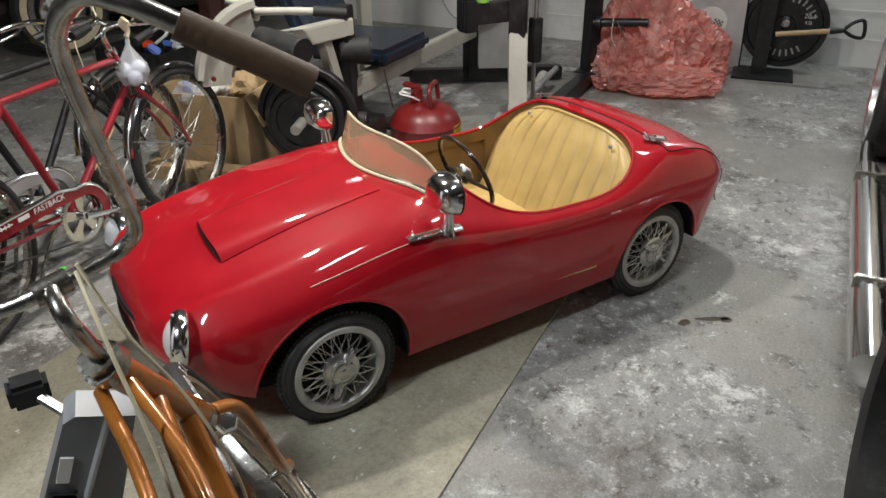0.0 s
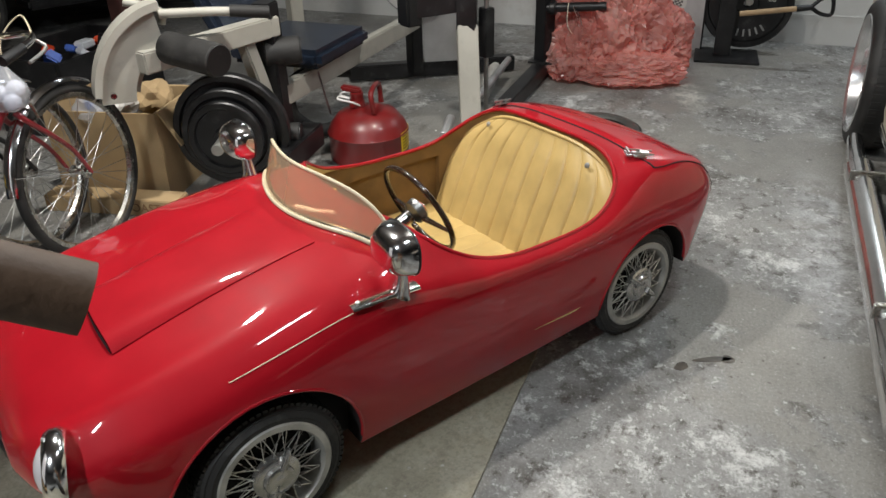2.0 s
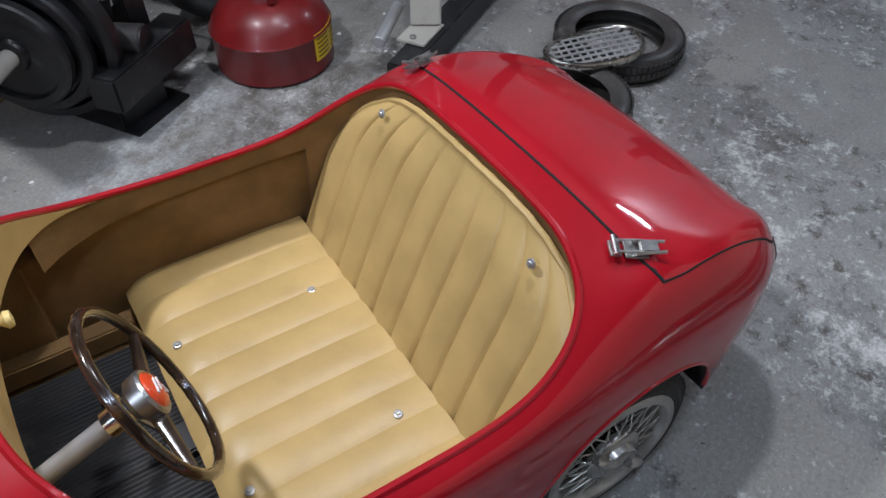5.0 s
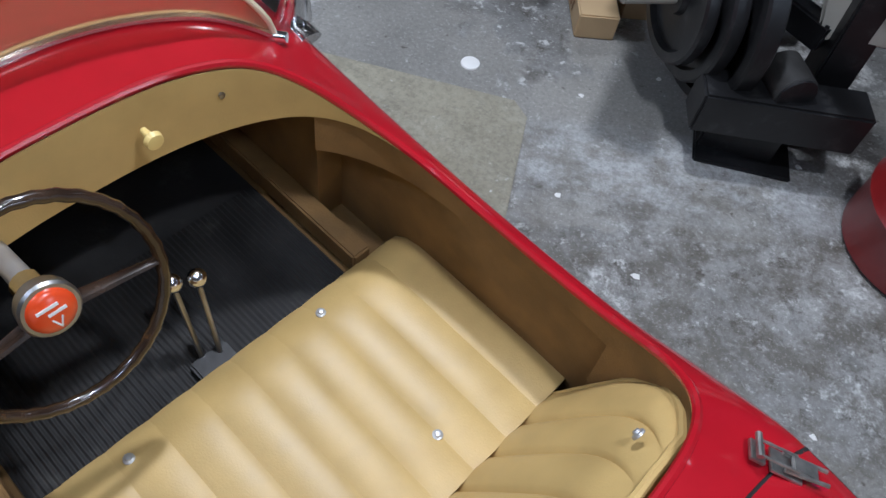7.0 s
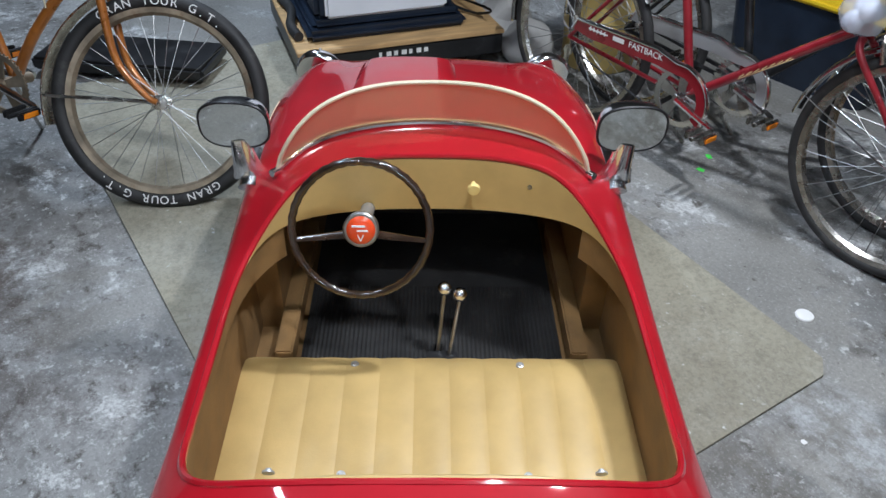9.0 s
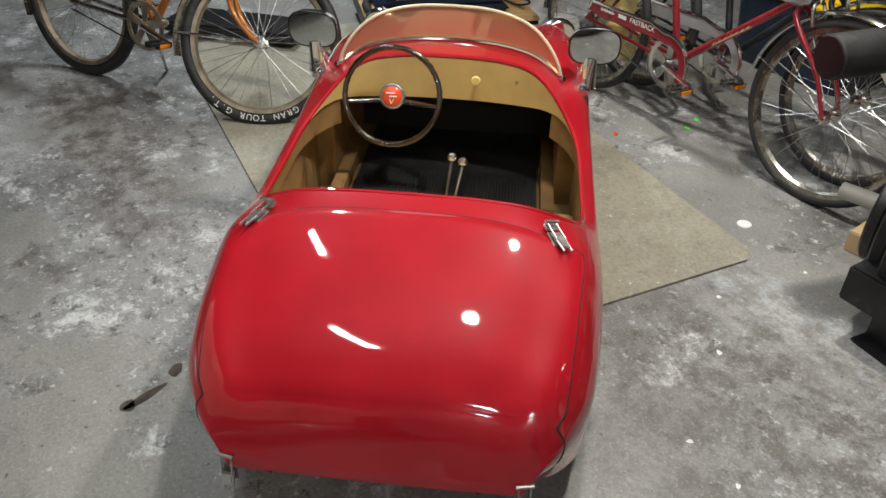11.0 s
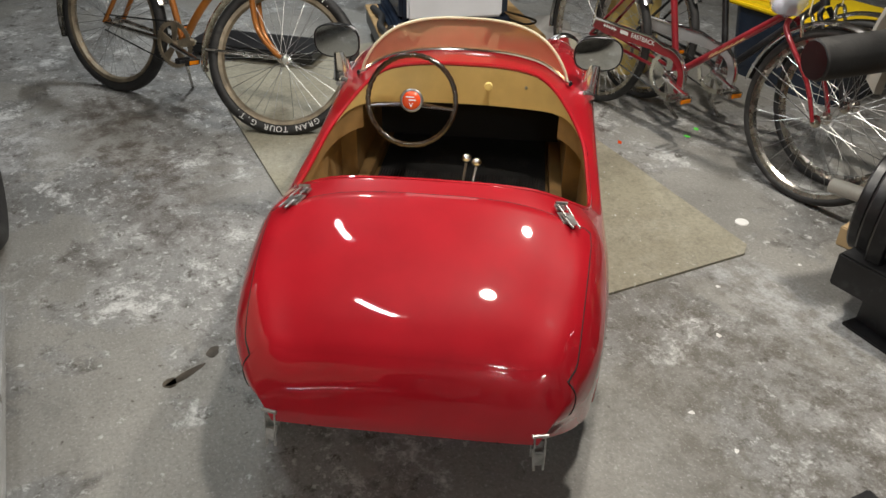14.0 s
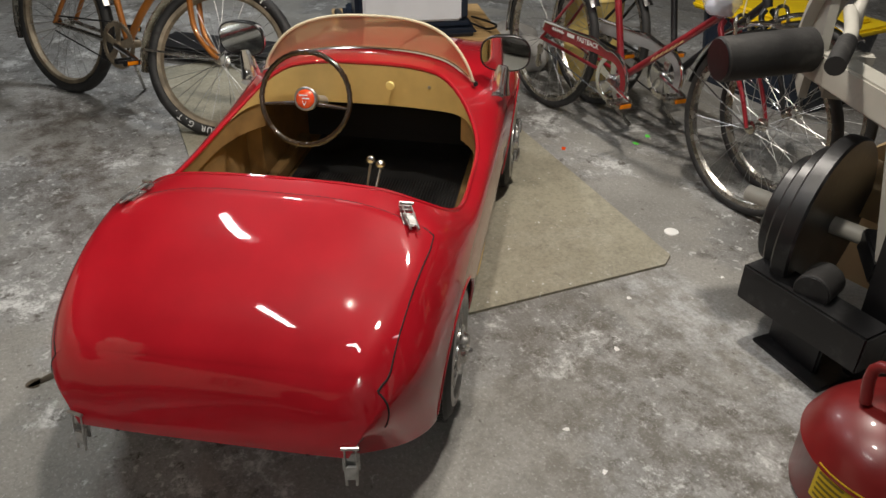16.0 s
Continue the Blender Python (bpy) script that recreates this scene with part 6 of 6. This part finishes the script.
def film(seed, cx, cy, rx, ry, rz, lean):
    """One billowing fold of film, open below and spread at its foot."""
    bm = bm_new()
    bmesh.ops.create_icosphere(bm, subdivisions=6, radius=1.0)
    for v in bm.verts:
        p = v.co.copy()
        f = 0.80 + 0.26 * crease(p, seed) + 0.16 * noise.noise(p * 1.4 + Vector((seed, 0, 0)))
        low = max(0.0, -p.z)
        q = Vector((cx + p.x * rx * f * (1 + 0.12 * low) + lean * max(0.0, p.z), cy + p.y * ry * f * (1 + 0.12 * low), rz * (0.62 + p.z * f)))
        q.z = max(0.004 + 0.022 * (1 + noise.noise(p * 6 + Vector((0, seed, 0)))), q.z)
        v.co = q
    part("fold", bm, REDBAG, heap, smooth=24)


film(1.0, 0.02, 0.02, 0.36, 0.32, 0.42, -0.06)
film(4.0, 0.26, 0.06, 0.26, 0.26, 0.27, 0.02)
film(7.0, -0.20, -0.10, 0.24, 0.20, 0.24, 0.03)
film(9.0, 0.10, -0.26, 0.32, 0.15, 0.13, 0.0)
film(12.0, -0.24, 0.10, 0.20, 0.22, 0.40, 0.10)

# ---- white sign, weight stand and spade at the wall ----
sign = thing("metal_sign", "white metal sign with a chequered flag emblem, leaning", "sign", pose(4.845, 3.70, 0.0, -8, 0, 118))
part("panel", box(bm_new(), (0.0, -0.006, 0.0), (0.62, 0.006, 0.80), 0.003), mat("brushed_white", (0.62, 0.63, 0.63), 0.35, 0.2, vary=0.08, scale=7, bump=0.1), sign)
part("edge", box(bm_new(), (-0.006, -0.009, 0.0), (0.004, 0.009, 0.80), 0.002), BLACK, sign)
em = Matrix.Translation((0.23, 0.0065, 0.335)) @ Matrix.Rotation(-math.pi / 2, 4, "X")
ROUND = part("emblem", lathe(bm_new(), [(0, 0.0), (0.105, 0.0), (0.105, 0.003), (0, 0.003)], 40, em), OFFWHITE, sign)
bm = bm_new()
for s in (-1, 1):
    for i in range(5):
        for j in range(4):
            if (i + j) % 2 == 0:
                box(bm, (s * 0.045 + (i - 2.5) * 0.013, (j - 2) * 0.013, 0.003), (s * 0.045 + (i - 1.5) * 0.013, (j - 1) * 0.013, 0.0042), 0, em @ Matrix.Rotation(s * 0.25, 4, "Z"))
part("chequers", bm, BLACK, sign, "black chequer marks", smooth=0)
stand = thing("plate_stand", "black steel stand holding large iron weight plates", "plate stand", pose(4.80, 3.46, 0, 0, 0, -54))
part("base", box(bm_new(), (-0.205, -0.13, 0.0), (0.205, 0.22, 0.014), 0.003), BLACK, stand)
part("post", box(bm_new(), (-0.085, 0.02, 0.014), (0.02, 0.10, 1.0), 0.006), BLACK, stand)
pm = Matrix.Translation((0.09, 0.17, 0.33)) @ Matrix.Rotation(radians(90), 4, "X")
plate = part("weight_plate", lathe(bm_new(), [(0.026, -0.02), (0.282, -0.02), (0.29, -0.012), (0.29, 0.012), (0.282, 0.02), (0.252, 0.02), (0.243, 0.008), (0.075, 0.008), (0.068, 0.02), (0.026, 0.02)], 56, pm), BLACK, stand)
part("weight_plate", lathe(bm_new(), [(0.026, -0.02), (0.282, -0.02), (0.29, -0.012), (0.29, 0.012), (0.282, 0.02), (0.026, 0.02)], 56, Matrix.Translation((0.09, 0.215, 0.33)) @ Matrix.Rotation(radians(90), 4, "X")), BLACK, stand)
for (lx, lz, txt, sz) in ((0.155, 0.075, "20.4", 0.045), (0.15, 0.03, "KG", 0.033)):
    words("lettering", txt, sz, pm @ Matrix.Translation((lx, lz, 0.0105)), OFFWHITE, stand, 0.002)
bm = bm_new()
for k in range(6):
    a = radians(60 - 12 * k)
    box(bm, (-0.006, 0.168, 0.010), (0.006, 0.215, 0.0125), 0, pm @ Matrix.Rotation(a - 1.2, 4, "Z"))
    box(bm, (-0.006, -0.215, 0.010), (0.006, -0.168, 0.0125), 0, pm @ Matrix.Rotation(a - 0.4, 4, "Z"))
part("rim_marks", bm, mat("worn_grey_print", (0.35, 0.35, 0.34), 0.6), stand, "grey bars for the maker's name", smooth=0, kind="stuff")
part("horn", cyl(bm_new(), (0.09, 0.0, 0.375), (0.09, 0.23, 0.375), 0.025, 18), STEEL, stand)
spade = thing("spade", "spade with a wooden shaft and black D-handle", "spade", pose(4.75, 3.05, 0.0), origin=Matrix.Translation((-4.75, -3.05, 0)))
SH0, SH1 = Vector((4.72, 3.36, 0.325)), Vector((4.93, 3.07, 0.375))
part("shaft", tube(bm_new(), [SH0, SH1], 0.017, 14), WOODH, spade)
hd = (SH1 - SH0).normalized()
sd = Vector((0, 0, 1)) - hd * hd.z
sd.normalize()
part("handle_socket", tube(bm_new(), [SH1 - hd * 0.03, SH1 + hd * 0.06], (0.021, 0.017), 14), BLACK, spade)
part("handle", tube(bm_new(), [SH1 + hd * 0.05, SH1 + hd * 0.11 + sd * 0.045, SH1 + hd * 0.17 + sd * 0.05, SH1 + hd * 0.17 - sd * 0.05, SH1 + hd * 0.11 - sd * 0.045, SH1 + hd * 0.05], 0.012, 12, 6), BLACK, spade)

# ---- parked car ----
parked = thing("parked_car", "parked cream hot rod with chrome wheel and side pipe", "car", pose(0, 0, 0, 0, 0, math.degrees(ROOM)))
SV = -0.33
side = [(1.0, 0.62), (1.0, 0.78), (2.2, 0.86), (4.2, 0.80), (5.25, 0.70), (5.35, 0.45), (5.2, 0.30), (5.0, 0.28)]
arch = [(4.55 + 0.40 * math.cos(radians(a)), 0.36 + 0.40 * math.sin(radians(a))) for a in range(-8, 189, 14)]
low = [(4.05, 0.24), (2.25, 0.24)]
arch2 = [(1.55 + 0.42 * math.cos(radians(a)), 0.38 + 0.42 * math.sin(radians(a))) for a in range(-18, 140, 14)]
XZ = Matrix(((1, 0, 0, 0), (0, 0, 1, 0), (0, 1, 0, 0), (0, 0, 0, 1)))
part("body", slab(bm_new(), side + arch + low + arch2, SV - 1.5, SV, XZ), CREAM, parked, smooth=30)
part("cabin", box(bm_new(), (1.7, SV - 1.35, 0.78), (3.5, SV - 0.15, 1.35), 0.12), CREAM, parked)
# near-black boxes paint the shade in the arches behind the wheels
part("wheel_well", box(bm_new(), (4.1, SV - 0.6, 0.2), (5.0, SV - 0.30, 0.75)), VOID, parked, smooth=0)
part("wheel_well", box(bm_new(), (1.1, SV - 0.7, 0.2), (2.0, SV - 0.45, 0.78)), VOID, parked, smooth=0)
part("sill_trim", box(bm_new(), (2.2, SV - 0.01, 0.235), (4.08, SV + 0.015, 0.275), 0.006), CHROME, parked)
part("underbody", box(bm_new(), (2.0, SV - 1.3, 0.16), (4.1, SV - 0.06, 0.25), 0.01), BLACK, parked)
for k in range(4):
    part("louvre", box(bm_new(), (3.82 + 0.035 * k, SV - 0.002, 0.42), (3.832 + 0.035 * k, SV + 0.004, 0.66), 0.003), BLACK, parked)
pipe = part("side_pipe", tube(bm_new(), [(4.12, -0.24, 0.17), (3.95, -0.235, 0.165), (3.75, -0.235, 0.16)], (0.032, 0.042), 20, 5), CHROME, parked, "chrome side exhaust pipe")
part("pipe_muffler", tube(bm_new(), [(3.78, -0.235, 0.16), (2.15, -0.235, 0.155)], 0.058, 24), CHROME, pipe)
for x in (3.60, 2.6):
    part("pipe_bracket", box(bm_new(), (x, -0.34, 0.14), (x + 0.03, -0.18, 0.225), 0.006), DULLCHROME, pipe)


POLISHED = mat("polished_alloy", (0.72, 0.72, 0.72), 0.22, 0.85, vary=0.06)


def road_wheel(x, v, r, w, rim, owner):
    m = Matrix.Translation((x, v, r)) @ Matrix.Rotation(-math.pi / 2, 4, "X")
    h = w / 2
    bm = lathe(bm_new(), [(r * 0.76, -h * 0.9), (r * 0.84, -h), (r * 0.93, -h * 0.95), (r * 0.985, -h * 0.8), (r, -h * 0.6), (r, h * 0.6), (r * 0.985, h * 0.8), (r * 0.93, h * 0.95), (r * 0.84, h), (r * 0.76, h * 0.9)], 72, m, close=True)
    for k in range(60):
        a = 2 * math.pi * k / 60
        for f in (-0.55, 0.2):
            box(bm, (r * 0.995, -r * 0.032, f * h), (r * 1.008, r * 0.032, (f + 0.4) * h), 0, m @ Matrix.Rotation(a, 4, "Z"))
    t = part("wheel", bm, RUBBER, owner, "black road tyre", smooth=40)
    if rim:
        part("rim", lathe(bm_new(), [(r * 0.76, h * 0.92), (r * 0.81, h * 0.99), (r * 0.80, h * 1.04), (r * 0.745, h * 0.92), (r * 0.72, h * 0.5), (r * 0.70, h * 0.3), (r * 0.30, h * 0.35), (r * 0.26, h * 0.55), (r * 0.12, h * 0.62), (0, h * 0.62), (0, -h * 0.5), (r * 0.76, -h * 0.8)], 56, m), POLISHED, t, "polished chrome rim")
        for k in range(5):
            a = 2 * math.pi * k / 5
            part("rim_spoke", slab(bm_new(), [(r * 0.2, -0.03), (r * 0.70, -0.05), (r * 0.70, 0.05), (r * 0.2, 0.03)], h * 0.38, h * 0.58, m @ Matrix.Rotation(a, 4, "Z")), POLISHED, t)
    return t


road_wheel(4.55, -0.335, 0.345, 0.19, True, parked)
road_wheel(1.52, -0.325, 0.365, 0.27, False, parked)

# ---- far side of the garage ----
far = thing("far_car", "dark vintage car with a whitewall wire wheel in the gloom", "car", pose(0.75, 6.85, 0, 0, 0, 5))
part("body", box(bm_new(), (-1.6, 0.18, 0.34), (2.6, 1.5, 1.0), 0.14), mat("dark_maroon", (0.05, 0.035, 0.03), 0.3, coat=0.5), far)
part("running_board", box(bm_new(), (0.5, 0.05, 0.28), (2.2, 0.4, 0.36), 0.02), BLACK, far)
wm2 = Matrix.Translation((0.0, 0.12, 0.36)) @ Matrix.Rotation(math.pi / 2, 4, "X")
fw = part("wheel", lathe(bm_new(), [(0.24, -0.07), (0.33, -0.075), (0.36, -0.04), (0.36, 0.04), (0.33, 0.075), (0.24, 0.07)], 48, wm2, close=True), RUBBER, far)
part("whitewall", lathe(bm_new(), [(0.25, 0.071), (0.29, 0.078), (0.30, 0.077), (0.30, 0.074), (0.25, 0.069)], 48, wm2, close=True), IVORY, fw)
part("wheel_disc", lathe(bm_new(), [(0, 0.07), (0.10, 0.075), (0.12, 0.06), (0.22, 0.055), (0.245, 0.07), (0.245, 0.0), (0, 0.0)], 40, wm2), CHROME, fw)
for x, y in ((1.62, 5.9), (1.80, 6.15)):
    ob = part("steel_post", box(bm_new(), (-0.07, -0.05, 0), (0.07, 0.05, CEIL), 0.006), BROWNPOST)
    ob.matrix_basis = pose(x, y, 0, 0, 0, 32)
    tagged(ob, "dark red-brown steel post from floor to ceiling", "post", "steel posts")

# low black creeper board behind the cruiser
creeper = part("creeper_board", box(bm_new(), (-0.32, -0.14, 0.03), (0.42, 0.14, 0.085), 0.012), BLACK)
creeper.matrix_basis = pose(-0.58, 0.86, 0, 0, 0, 82)
tagged(creeper, "low black creeper board lying behind the cruiser", "creeper")
for sx in (-0.25, 0.35):
    for sy in (-0.1, 0.1):
        part("caster", lathe(bm_new(), [(0, -0.01), (0.015, -0.01), (0.015, 0.01), (0, 0.01)], 12, Matrix.Translation((sx, sy, 0.015)) @ Matrix.Rotation(math.pi / 2, 4, "X")), RUBBER, creeper)

# ---- small things on the floor ----
disc = part("white_disc", lathe(bm_new(), [(0, 0.004), (0.024, 0.004), (0.0255, 0.002), (0.0255, 0), (0, 0)], 24), OFFWHITE)
disc.location = (0.942, 3.225, 0.0)
tagged(disc, "small white plastic disc lying on the concrete", "disc")
for k, (x, y) in enumerate(((0.10, 3.195), (0.19, 3.14))):
    ob = part("green_tape", slab(bm_new(), [(-0.014, -0.008), (0.0, -0.011), (0.015, -0.006), (0.012, 0.009), (-0.011, 0.008)], 0, 0.002), GREENT, smooth=0)
    ob.matrix_basis = pose(x, y, 0.0, 0, 0, 40 * k)
    tagged(ob, "scrap of bright green tape on the floor", "tape", "tape scraps")
ob = part("orange_scrap", slab(bm_new(), [(-0.016, -0.007), (0.012, -0.01), (0.016, 0.006), (-0.008, 0.009)], 0, 0.003), BADGE, smooth=0)
ob.location = (0.30, 2.83, 0.0)
tagged(ob, "scrap of orange plastic on the floor", "scrap")


def blot(name, x, y, rx, ry, turn, seed, material, label):
    """A thin stain with an uneven edge."""
    pts = []
    for k in range(28):
        a = 2 * math.pi * k / 28
        f = 1 + 0.35 * noise.noise(Vector((math.cos(a) * 1.3 + seed, math.sin(a) * 1.3, seed)))
        pts.append((rx * f * math.cos(a), ry * f * math.sin(a)))
    o = part(name, slab(bm_new(), pts, 0.0, 0.0012), material, smooth=0)
    o.matrix_basis = pose(x, y, 0.0, 0, 0, turn)
    return tagged(o, label, "stain", "floor stains")


blot("oil_stain", 2.00, 1.515, 0.062, 0.012, -34, 1.0, STAIN, "thin dark oil streak dried on the concrete")
blot("oil_stain", 2.035, 1.487, 0.022, 0.017, 10, 4.0, STAIN, "dark oil blot dried on the concrete")
blot("oil_stain", 1.895, 1.556, 0.026, 0.016, 0, 7.0, STAIN, "dark oil blot dried on the concrete")
random.seed(5)
for k in range(26):
    x, y = 1.2 + 1.9 * random.random(), 2.75 + 0.9 * random.random()
    if 1.85 < x < 2.3 and y > 3.35:
        continue
    ob = part("paint_chip", slab(bm_new(), [(0.008 * (0.5 + random.random()) * math.cos(a), 0.008 * (0.5 + random.random()) * math.sin(a)) for a in (0, 1.2, 2.4, 3.7, 5.0)], 0, 0.0015), OFFWHITE, smooth=0)
    ob.location = (x, y, 0.0)
    tagged(ob, "small white paint chip on the concrete floor", "chip", "paint chips")
